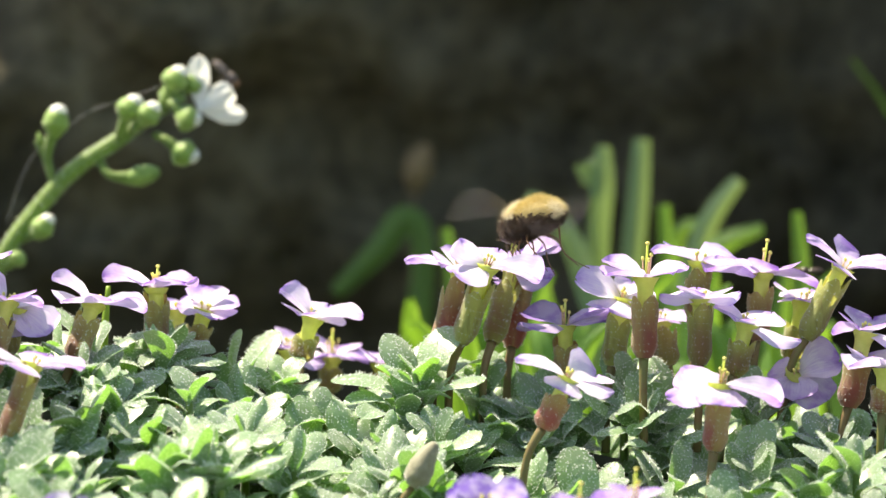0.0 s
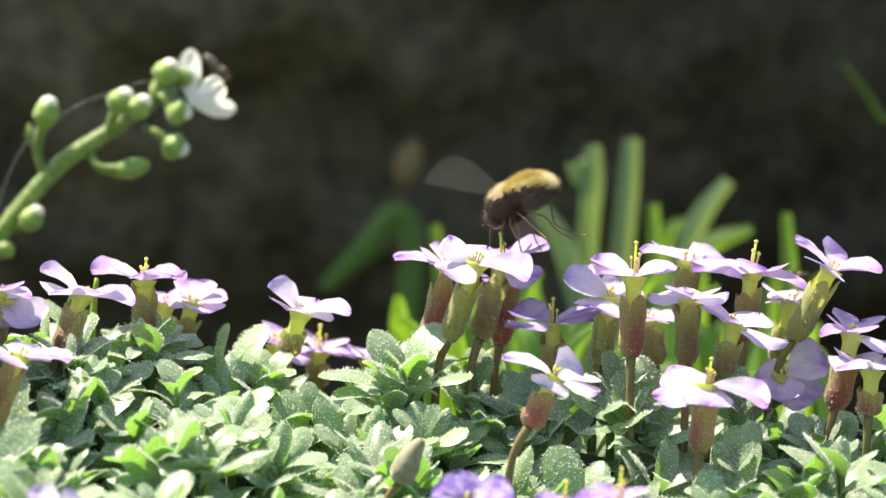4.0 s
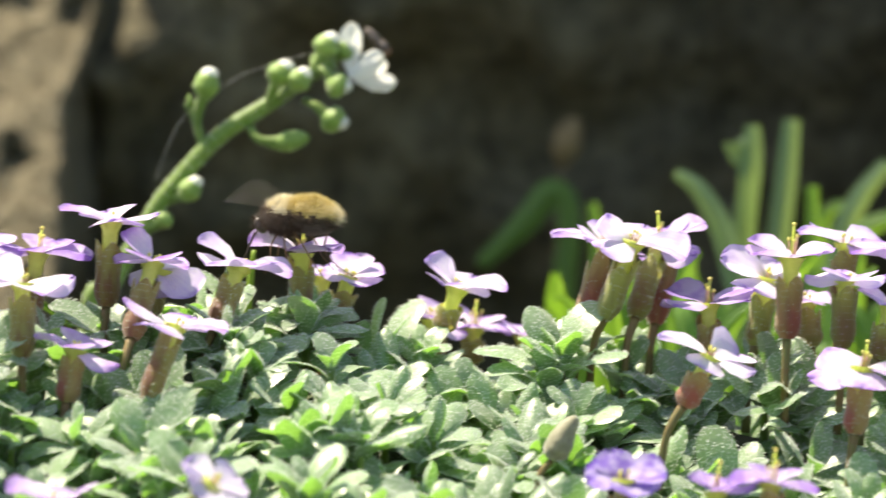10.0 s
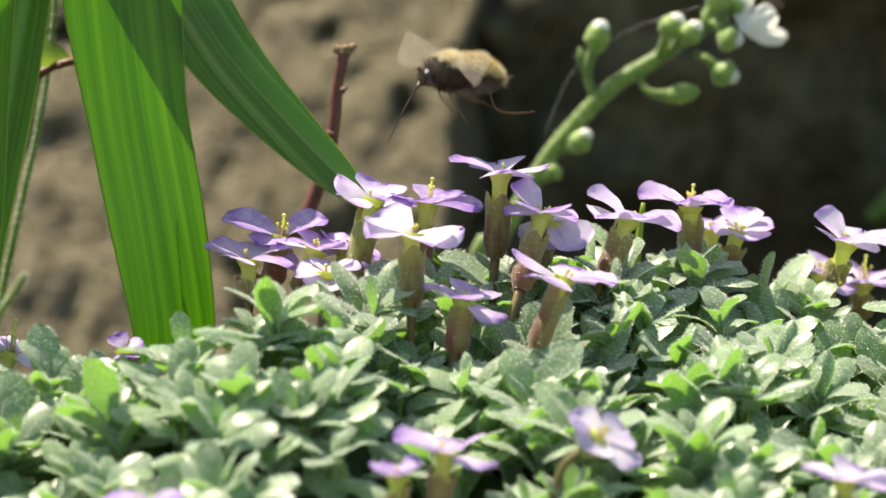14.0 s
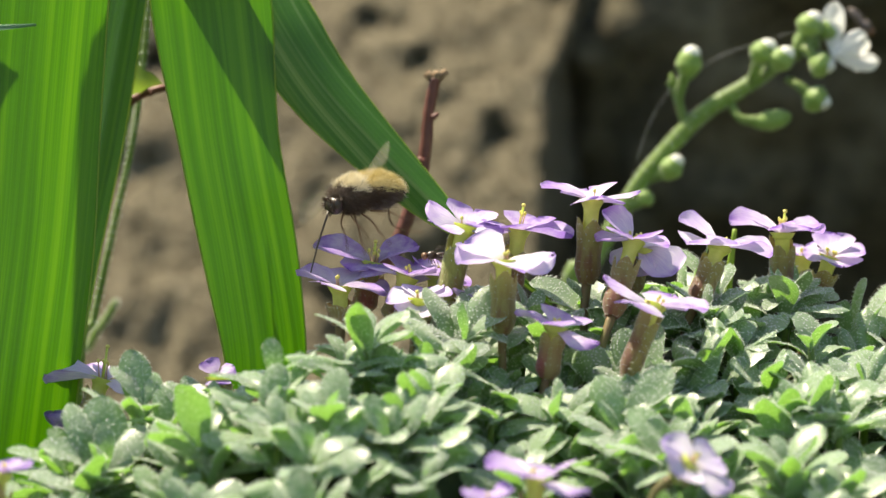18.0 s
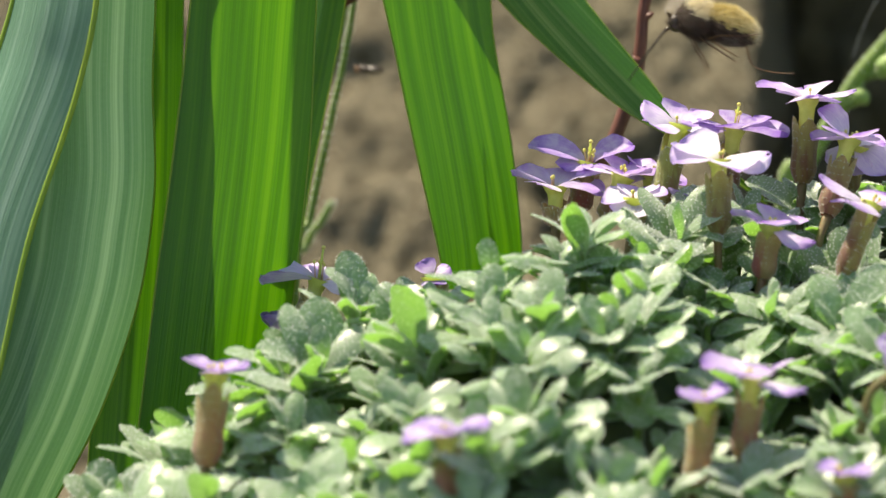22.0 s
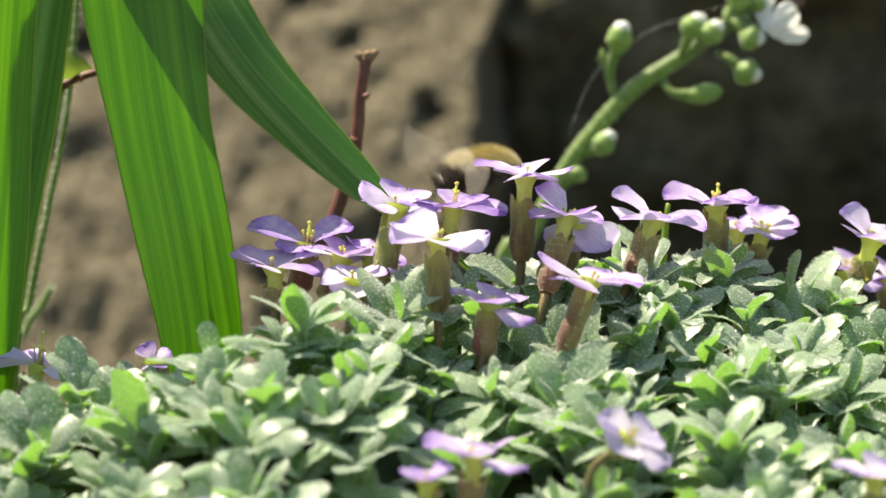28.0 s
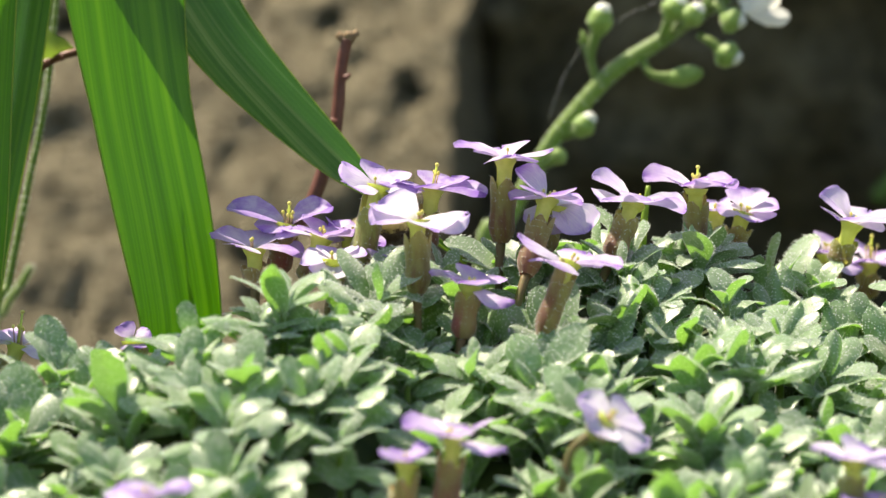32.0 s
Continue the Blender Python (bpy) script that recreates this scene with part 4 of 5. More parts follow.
def build_blades():
    word = "strap leaf"
    blade("iris_leaf", [(-0.1414, 0.9800, 0.0980), (-0.1418, 0.9813, 0.1060), (-0.1443, 0.9835, 0.1219), (-0.1479, 0.9858, 0.1419), (-0.1503, 0.9878, 0.1619), (-0.1517, 0.9891, 0.1769), (-0.1538, 0.9960, 0.2037)],
          [0.0142, 0.0158, 0.0180, 0.0188, 0.0226, 0.0230, 0.021], "upright bright green iris leaf, sunlit from behind", word, M_BLADE, (0.55, -1, 0.1), 0.06, 0.00016, "iris leaves")
    blade("iris_leaf", [(-0.1694, 0.9868, 0.2106), (-0.1606, 0.9960, 0.1957), (-0.1560, 1.0014, 0.1881), (-0.1498, 1.0042, 0.1780), (-0.1439, 0.9997, 0.1692), (-0.1388, 0.9950, 0.1610), (-0.1321, 0.9932, 0.1510), (-0.1229, 0.9911, 0.1408), (-0.1134, 0.9889, 0.1312), (-0.1073, 0.9868, 0.1259), (-0.0985, 0.9865, 0.1182), (-0.0913, 0.9893, 0.1116)],
          [0.014, 0.0125, 0.012, 0.0125, 0.0140, 0.0150, 0.0132, 0.0106, 0.0074, 0.0036, 0.0014, 0.0006], "arching green iris leaf that narrows to a drooping tip", word, M_WAXY, (0.30, -0.8, 0.45), 0.24, 0.00014, "iris leaves")
    blade("iris_leaf", [(-0.1859, 0.9464, 0.0751), (-0.1824, 0.9526, 0.1040), (-0.1794, 0.9570, 0.1281), (-0.1773, 0.9607, 0.1524), (-0.1735, 0.9656, 0.1934), (-0.1706, 0.9683, 0.2306)],
          [0.0250, 0.0250, 0.0244, 0.0227, 0.0211, 0.0187], "broad upright bright green iris leaf with fine ribs", word, M_BLADE, (0.5, -1, 0.1), 0.05, 0.00018, "iris leaves")
    blade("iris_leaf", [(-0.1821, 0.9876, 0.0916), (-0.1775, 0.9928, 0.1176), (-0.1727, 0.9971, 0.1417), (-0.1671, 1.0016, 0.1739)],
          [0.008, 0.008, 0.0085, 0.008], "narrow dark green iris leaf behind a broad one", word, M_BLADE, (-0.5, -1, 0.1), 0.10, 0.00014, "iris leaves")
    blade("iris_leaf", [(-0.2032, 0.9558, 0.0670), (-0.2007, 0.9631, 0.1022), (-0.1997, 0.9670, 0.1218), (-0.1996, 0.9714, 0.1413), (-0.1996, 0.9783, 0.1695), (-0.1983, 0.9865, 0.2306)],
          [0.013, 0.0135, 0.0135, 0.0135, 0.0135, 0.010], "shaded dark green iris leaf between broader leaves", word, M_BLADE, (0.0, -1, 0.0), 0.08, 0.00014, "iris leaves")
    blade("tulip_leaf", [(-0.2278, 0.9342, 0.0564), (-0.2223, 0.9386, 0.0706), (-0.2153, 0.9434, 0.0857), (-0.2097, 0.9478, 0.1029), (-0.2077, 0.9502, 0.1145), (-0.2066, 0.9520, 0.1242), (-0.2067, 0.9541, 0.1388), (-0.2061, 0.9561, 0.1534), (-0.2050, 0.9585, 0.1730), (-0.2056, 0.9654, 0.1942)],
          [0.018, 0.0215, 0.0235, 0.0245, 0.0248, 0.0242, 0.0236, 0.0240, 0.023, 0.020], "broad glaucous grey-green tulip leaf with a waved margin", word, M_GLAUCOUS, (0.25, -1, 0.15), 0.14, 0.00022, "tulip leaves", 0.006)
    blade("tulip_leaf", [(-0.2350, 0.9248, 0.0695), (-0.2294, 0.9310, 0.0931), (-0.2236, 0.9366, 0.1168), (-0.2173, 0.9407, 0.1339), (-0.2134, 0.9430, 0.1444), (-0.2104, 0.9453, 0.1568), (-0.2076, 0.9538, 0.1834)],
          [0.022, 0.0225, 0.0215, 0.0205, 0.0190, 0.0180, 0.014], "pale glaucous tulip leaf folded over its neighbour", word, M_GLAUCOUS, (-0.5, -1, 0.2), 0.12, 0.00050, "tulip leaves", 0.006)
    blade("tulip_leaf", [(-0.2347, 0.9438, 0.2008), (-0.2166, 0.9431, 0.1780), (-0.2031, 0.9428, 0.1665), (-0.1946, 0.9444, 0.1647), (-0.1889, 0.9458, 0.1662), (-0.1813, 0.9473, 0.1664), (-0.1754, 0.9484, 0.1666)],
          [0.008, 0.006, 0.0040, 0.0028, 0.0020, 0.0014, 0.0003], "thin grey-green leaf tip bent over to one side", word, M_GLAUCOUS, (0.1, -0.6, 0.8), 0.2, None, "tulip leaves")
    # grass behind the tall tuft
    g = "grass blades"
    label = "soft green grass blade behind the flowers"
    for pts, w, mat in (
            ([(-0.0063, 1.2126, 0.0642), (-0.0051, 1.2152, 0.0800), (-0.0034, 1.2172, 0.0934), (-0.0039, 1.2184, 0.1013), (-0.0075, 1.2186, 0.1034), (-0.0129, 1.2177, 0.0971), (-0.0229, 1.2163, 0.0881)], [0.006, 0.0055, 0.005, 0.0052, 0.0062, 0.0056, 0.003], M_DULLGRASS),
            ([(0.0031, 1.1486, 0.0750), (0.0028, 1.1521, 0.0969), (0.0018, 1.1540, 0.1101)], [0.004, 0.0036, 0.002], M_GRASS),
            ([(0.0340, 1.1478, 0.0735), (0.0302, 1.1520, 0.0989), (0.0245, 1.1539, 0.1116), (0.0188, 1.1546, 0.1161)], [0.006, 0.0055, 0.004, 0.002], M_PALEGRASS),
            ([(0.0325, 1.1577, 0.0719), (0.0331, 1.1623, 0.1009), (0.0349, 1.1643, 0.1160), (0.0351, 1.1654, 0.1244)], [0.0058, 0.0050, 0.0045, 0.0032], M_PALEGRASS),
            ([(0.0369, 1.1674, 0.0702), (0.0404, 1.1716, 0.0970), (0.0425, 1.1738, 0.1135), (0.0436, 1.1752, 0.1243)], [0.006, 0.0052, 0.0047, 0.0036], M_PALEGRASS),
            ([(0.0334, 1.1588, 0.1120), (0.0317, 1.1596, 0.1178), (0.0294, 1.1601, 0.1213)], [0.003, 0.0028, 0.0012], M_PALEGRASS),
            ([(0.0469, 1.1377, 0.0763), (0.0467, 1.1415, 0.1002), (0.0465, 1.1435, 0.1145)], [0.004, 0.0035, 0.0025], M_GRASS),
            ([(0.0495, 1.1575, 0.0741), (0.0528, 1.1612, 0.0984), (0.0570, 1.1625, 0.1089), (0.0630, 1.1632, 0.1164)], [0.0055, 0.0048, 0.0045, 0.003], M_PALEGRASS),
            ([(0.0520, 1.1475, 0.0757), (0.0540, 1.1509, 0.0976), (0.0582, 1.1517, 0.1045), (0.0670, 1.1517, 0.1077)], [0.005, 0.0048, 0.0045, 0.002], M_GRASS),
            ([(0.0446, 1.1674, 0.0713), (0.0485, 1.1711, 0.0958), (0.0510, 1.1724, 0.1052), (0.0569, 1.1723, 0.1063)], [0.004, 0.004, 0.003, 0.002], M_GRASS),
            ([(0.0728, 1.1262, 0.0767), (0.0733, 1.1298, 0.0993), (0.0728, 1.1319, 0.1135)], [0.004, 0.0036, 0.002], M_GRASS),
            ([(0.0671, 1.1463, 0.0734), (0.0696, 1.1488, 0.0894), (0.0715, 1.1501, 0.0986)], [0.006, 0.005, 0.002], M_GRASS),
            ([(0.0271, 1.1283, 0.0770), (0.0216, 1.1310, 0.0928), (0.0205, 1.1322, 0.1008)], [0.007, 0.006, 0.003], M_GRASS),
            ([(0.0100, 1.1385, 0.0754), (0.0137, 1.1410, 0.0914), (0.0166, 1.1420, 0.0982)], [0.006, 0.005, 0.002], M_GRASS),
            ([(0.1008, 1.1852, 0.1113), (0.0962, 1.1875, 0.1267), (0.0891, 1.1893, 0.1375)], [0.0014, 0.0014, 0.0006], M_DULLGRASS)):
        foot = Vector(pts[0])
        blade("grass_blade", [(foot.x, foot.y, 0.0)] + pts, [w[0]] + w, label, "grass", mat, (0.1, -1, 0.2), 0.2, None, g, 0, 28)
    rnd = random.Random(21)
    for i in range(30):
        foot = Vector((-0.0060, 1.0795, 0.0866)).lerp(Vector((0.0784, 1.0764, 0.0851)), (i + rnd.random()) / 30) + Vector((0, rnd.uniform(-0.02, 0.05), 0))
        tall, side = rnd.uniform(0.006, 0.022), rnd.uniform(-0.012, 0.012)
        top = foot + Vector((side, rnd.uniform(-0.004, 0.008), tall))
        blade("grass_blade", [(foot.x, foot.y, 0.0), foot - Vector((0, 0, 0.02)), foot.lerp(top, 0.5) - Vector((side * 0.2, 0, 0)), top],
              [0.005, 0.0055, 0.0048, 0.0012], "low green grass blade behind the flowers", "grass", M_GRASS, (rnd.uniform(-0.5, 0.5), -1, 0.2), 0.2, None, g, 0, 20)
    # a seed head on its thread-thin stalk
    seed = thing("seed_head", (-0.0035, 1.2301, 0.1140), "dry pale grass seed head on a thin stalk", "grass")
    o = seed.matrix_world.translation
    v, f = tube([Vector(p) - o for p in ((-0.0051, 1.2293, 0.1079), (-0.0035, 1.2301, 0.1134), (-0.0016, 1.2307, 0.1183))], [0.001, 0.0032, 0.0028, 0.0006], 9, 10, 0.4, 3)
    part("seed_spike", mesh("seed_spike", v, f, M_SEED), seed)
    low = Vector((-0.0071, 1.2243, 0.0736))
    v, f = tube([Vector((low.x, low.y, 0)) - o, low - o, Vector((-0.0048, 1.2294, 0.1085)) - o], [0.0004, 0.0003], 5, 8)
    part("stalk", mesh("stalk", v, f, M_SEED), seed)


def build_twigs():
    tw = thing("twig", (-0.1212, 1.0117, 0.1192), "red-brown dry twig with a flared broken end", "twig")
    o = tw.matrix_world.translation
    low = Vector((-0.1288, 1.0079, 0.1016))
    pts = [Vector((low.x - 0.01, low.y, 0.0)), low, Vector((-0.1217, 1.0115, 0.1187)), Vector((-0.1171, 1.0140, 0.1319)), Vector((-0.1157, 1.0156, 0.1431)), Vector((-0.1145, 1.0164, 0.1490))]
    v, f = tube([p - o for p in pts], [0.0016, 0.0015, 0.0014, 0.0012, 0.00105, 0.0011], 10, 60, 0.12, 4)
    part("shaft", mesh("shaft", v, f, M_TWIG), tw)
    top = Vector((-0.1145, 1.0164, 0.1490)) - o
    bits = [tube([top - Vector((0, 0, 0.0005)), top + Vector((dx, dy, dz))], [0.0010, 0.0007], 7, 3, 0.3, i)
            for i, (dx, dy, dz) in enumerate(((-0.0018, 0, 0.0010), (0.0021, 0.0003, 0.0013), (0.0004, -0.0006, 0.0012), (0.0012, 0.0008, 0.0008)))]
    v, f = joined(bits)
    part("broken_end", mesh("broken_end", v, f, M_TWIGTOP), tw, None, "splayed brown broken end")
    for p, q in (((-0.1165, 1.0123, 0.1342), (-0.1175, 1.0123, 0.1350)), ((-0.1148, 1.0135, 0.1421), (-0.1138, 1.0137, 0.1429))):
        v, f = tube([Vector(p) - o, Vector(q) - o], [0.0007, 0.0003], 6, 3)
        part("thorn", mesh("thorn", v, f, M_TWIG), tw)
    # a young thorny shoot with a folded leaf
    sh = thing("rose_shoot", (-0.1702, 1.0083, 0.1461), "thorny reddish shoot with a folded yellow-green young leaf", "plant")
    o = sh.matrix_world.translation
    v, f = tube([Vector(p) - o for p in ((-0.1724, 1.0076, 0.1441), (-0.1678, 1.0088, 0.1470), (-0.1622, 1.0099, 0.1486), (-0.1548, 1.0163, 0.1498))], [0.0010, 0.0008, 0.0007, 0.0006], 8, 14, 0.1, 5)
    part("stem", mesh("stem", v, f, M_TWIG), sh)
    pieces = []
    for a, b, c in (((-0.1698, 1.0064, 0.1468), (-0.1683, 1.0094, 0.1529), (-0.1634, 1.0117, 0.1482)),):
        a, b, c = Vector(a) - o, Vector(b) - o, Vector(c) - o
        vv, ff = [], []
        for i in range(9):
            for j in range(9):
                s, t = i / 8, j / 8
                p = a.lerp(c, s)
                e = b.lerp(c, s ** 1.3)
                bow = math.sin(math.pi * t) * 0.0012 * (1 - s)
                vv.append(p.lerp(e, t) + Vector((0, -bow, 0.0004 * math.sin(7 * s + 3 * t))))
        for i in range(8):
            for j in range(8):
                q = i * 9 + j
                ff.append((q, q + 9, q + 10, q + 1))
        pieces.append((vv, ff))
    v, f = joined(pieces)
    part("young_leaf", mesh("young_leaf", v, f, M_RIM), sh, None, "folded yellow-green young leaf")
    for p, q in (((-0.1707, 1.0052, 0.1465), (-0.1707, 1.0049, 0.1448)), ((-0.1681, 1.0057, 0.1471), (-0.1675, 1.0057, 0.1463)), ((-0.1652, 1.0063, 0.1480), (-0.1654, 1.0061, 0.1470))):
        v, f = tube([Vector(p) - o, Vector(q) - o], [0.0004, 0.0001], 6, 3)
        part("thorn", mesh("thorn", v, f, M_TWIG), sh)
    # hairy stems behind the narrow blade
    for pts, r in ((((-0.1883, 1.0238, 0.0700), (-0.1845, 1.0301, 0.1012), (-0.1796, 1.0341, 0.1219), (-0.1747, 1.0375, 0.1407), (-0.1707, 1.0408, 0.1637)), 0.0011),
                   (((-0.1897, 1.0463, 0.0810), (-0.1853, 1.0494, 0.0947), (-0.1826, 1.0506, 0.0988), (-0.1804, 1.0516, 0.1024)), 0.0010)):
        hs = thing("hairy_stem", pts[0], "pale green stem with soft white hairs", "stem")
        o = Vector(pts[0])
        low = Vector(pts[0])
        line = [Vector((low.x, low.y, 0)) - o] + [Vector(p) - o for p in pts]
        v, f = tube(line, [r, r, r * 0.9, r * 0.8, r * 0.7], 8, 40)
        part("stem", mesh("stem", v, f, M_ARABIS), hs)
        rnd = random.Random(8)
        hv, hf = [], []
        for _ in range(500):
            p = v[rnd.randrange(len(v))]
            out = Vector((rnd.gauss(0, 1), rnd.gauss(0, 1), rnd.gauss(0, 0.5))).normalized()
            side = out.cross(Vector((0.2, 0.3, 1))).normalized() * 0.00006
            b = len(hv)
            hv += [p - side, p + side, p + out * rnd.uniform(0.0008, 0.002)]
            hf.append((b, b + 1, b + 2))
        part("hair", mesh("hair", hv, hf, M_HAIR), hs, None, "soft white hairs")


def build_arabis():
    """The white-flowered stem with its buds, and the fly resting on its flower."""
    ar = thing("rock_cress", (-0.0924, 1.0557, 0.1016), "pale green rock cress stem with round buds and one white flower", "plant")
    o = ar.matrix_world.translation
    low = Vector((-0.0924, 1.0557, 0.1016))
    line = [Vector((low.x - 0.004, low.y, 0.0))] + [Vector(p) for p in ((-0.0946, 1.0548, 0.0974), (-0.0902, 1.0568, 0.1079), (-0.0847, 1.0587, 0.1173), (-0.0793, 1.0603, 0.1255), (-0.0695, 1.0623, 0.1359), (-0.0598, 1.0637, 0.1421), (-0.0522, 1.0646, 0.1470), (-0.0468, 1.0652, 0.1496))]
    v, f = tube([p - o for p in line], [0.0016, 0.0017, 0.0017, 0.0017, 0.0016, 0.0014, 0.0011], 10, 50, 0.05)
    part("stem", mesh("stem", v, f, M_ARABIS), ar)
    rnd = random.Random(5)
    hv, hf = [], []
    for _ in range(2600):
        p = v[rnd.randrange(len(v))]
        out = Vector((rnd.gauss(0, 1), rnd.gauss(0, 1), rnd.gauss(0, 1))).normalized()
        side = out.cross(Vector((0.2, 0.3, 1))).normalized() * 0.00004
        b = len(hv)
        hv += [p - side, p + side, p + out * rnd.uniform(0.0005, 0.0013)]
        hf.append((b, b + 1, b + 2))
    part("hair", mesh("hair", hv, hf, M_HAIR), ar, None, "short white hairs")
    # buds: foot of the stalk, a bend, the bud's middle, its top, width in mm, round or slim
    for foot, bend, mid, top, wide in (
            ((-0.0720, 1.0619, 0.1339), (-0.0733, 1.0625, 0.1394), (-0.0714, 1.0624, 0.1457), (-0.0710, 1.0628, 0.1489), 2.45),
            ((-0.0720, 1.0629, 0.1339), (-0.0740, 1.0636, 0.1404), (-0.0746, 1.0638, 0.1427), (-0.0749, 1.0640, 0.1441), 0.5),
            ((-0.0797, 1.0600, 0.1241), (-0.0771, 1.0593, 0.1250), (-0.0748, 1.0587, 0.1263), (-0.0735, 1.0591, 0.1285), 2.25),
            ((-0.0847, 1.0589, 0.1184), (-0.0819, 1.0582, 0.1195), (-0.0798, 1.0586, 0.1208), (-0.0786, 1.0588, 0.1221), 1.9),
            ((-0.0636, 1.0630, 0.1387), (-0.0614, 1.0608, 0.1357), (-0.0560, 1.0610, 0.1353), (-0.0520, 1.0613, 0.1361), 2.0),
            ((-0.0528, 1.0641, 0.1427), (-0.0506, 1.0621, 0.1419), (-0.0477, 1.0619, 0.1394), (-0.0456, 1.0618, 0.1378), 2.7),
            ((-0.0598, 1.0636, 0.1418), (-0.0591, 1.0619, 0.1442), (-0.0574, 1.0614, 0.1478), (-0.0561, 1.0618, 0.1501), 2.6),
            ((-0.0576, 1.0639, 0.1434), (-0.0555, 1.0612, 0.1447), (-0.0539, 1.0605, 0.1467), (-0.0526, 1.0608, 0.1488), 2.4),
            ((-0.0527, 1.0646, 0.1467), (-0.0511, 1.0639, 0.1487), (-0.0487, 1.0644, 0.1527), (-0.0476, 1.0648, 0.1550), 2.6),
            ((-0.0511, 1.0648, 0.1475), (-0.0494, 1.0630, 0.1488), (-0.0467, 1.0617, 0.1459), (-0.0446, 1.0617, 0.1450), 2.6),
            ((-0.0512, 1.0657, 0.1469), (-0.0501, 1.0659, 0.1484), (-0.0495, 1.0661, 0.1495), (-0.0488, 1.0664, 0.1518), 2.4),
            ((-0.0479, 1.0651, 0.1496), (-0.0471, 1.0663, 0.1505), (-0.0455, 1.0665, 0.1516), (-0.0441, 1.0667, 0.1531), 2.3)):
        a, b, m, t = (Vector(p) - o for p in (foot, bend, mid, top))
        v, f = tube([a, b, m], [0.0008, 0.0009, 0.0014], 8, 8)
        bud = part("bud_stalk", mesh("bud_stalk", v, f, M_ARABIS), ar)
        base = m + (m - t) * 0.9
        v, f = tube([base, m.lerp(base, 0.4), m, m.lerp(t, 0.6), t], [0.0004, wide * 0.00086, wide * 0.00104, wide * 0.00088, wide * 0.00025], 12, 14, 0.05)
        part("bud", mesh("bud", v, f, M_BUD), bud, None, "pale green round bud")
        if wide > 2.1:
            # one white ball paints both the petal tips and the bud's sun highlight
            out = (t - m).normalized()
            v, f = ball(wide * 0.00072, (1, 1, 0.85), t - out * wide * 0.00046 + Vector((0.0003, 0, 0.0002)), 8, 12)
            part("petal_tip", mesh("petal_tip", v, f, M_WHITE), bud, None, "white petal tips and painted sun highlight at the bud's top")
    # the open flower
    hub = Vector((-0.0441, 1.0648, 0.1470)) - o
    for end, wide in (((-0.0436, 1.0655, 0.1574), 0.34), ((-0.0354, 1.0645, 0.1458), 0.34), ((-0.0377, 1.0612, 0.1512), 0.46), ((-0.0400, 1.0690, 0.1484), 0.40)):
        e = Vector(end) - o
        x = (e - hub)
        L = x.length
        xq = x.normalized()
        y = xq.cross(Vector((0.25, -1, 0.3))).normalized()
        z = xq.cross(y)
        m = Matrix.Translation(hub) @ Matrix((xq, y, z)).transposed().to_4x4() @ Matrix.Scale(L, 4)
        pv, pf, pu = petal_variant(3)
        part("petal", mesh("petal", [Vector((p.x, p.y * wide, p.z)) for p in pv], pf, M_WHITE, pu), ar, m, "white petal")
    # spider silk from bud to bud
    sk = thing("spider_thread", (-0.0672, 1.0636, 0.1452), "fine pale spider thread between the buds", "spider silk")
    so = sk.matrix_world.translation
    for a, b, c in (((-0.0688, 1.0635, 0.1452), (-0.0640, 1.0641, 0.1480), (-0.0511, 1.0652, 0.1518)), ((-0.0735, 1.0629, 0.1432), (-0.0781, 1.0618, 0.1363), (-0.0814, 1.0604, 0.1279))):
        v, f = tube([Vector(p) - so for p in (a, b, c)], [0.000035, 0.000035], 5, 12)
        part("thread", mesh("thread", v, f, M_SILK), sk)
    # a closed aubrieta bud, low in the cushion
    ab = thing("aubrieta_bud", (-0.0038, 0.9397, 0.0999), "closed grey-brown hairy aubrieta bud on a stalk", "bud")
    bo = ab.matrix_world.translation
    pts = [Vector(p) - bo for p in ((-0.0060, 0.9390, 0.0960), (-0.0050, 0.9394, 0.0980), (-0.0035, 0.9399, 0.1008), (-0.0017, 0.9403, 0.1032))]
    v, f = tube(pts, [0.0010, 0.0024, 0.0023, 0.0017, 0.0006], 12, 14, 0.1)
    part("bud", mesh("bud", v, f, M_HAIRYBUD), ab)
    v, f = tube([pts[0], Vector((-0.0081, 0.9385, 0.0934)) - bo, Vector((-0.0096, 0.9374, 0.0877)) - bo], [0.0006, 0.0006], 7, 6)
    part("stalk", mesh("stalk", v, f, M_STEM), ab)
    gs = thing("green_spike", (-0.0594, 0.9919, 0.1196), "short bright green upright spike among the flowers", "stem")
    go = gs.matrix_world.translation
    v, f = tube([Vector(p) - go for p in ((-0.0603, 0.9903, 0.1097), (-0.0597, 0.9916, 0.1176), (-0.0588, 0.9927, 0.1246))], [0.0007, 0.0007, 0.0004], 7, 8)
    part("stem", mesh("stem", v, f, M_RIM), gs)


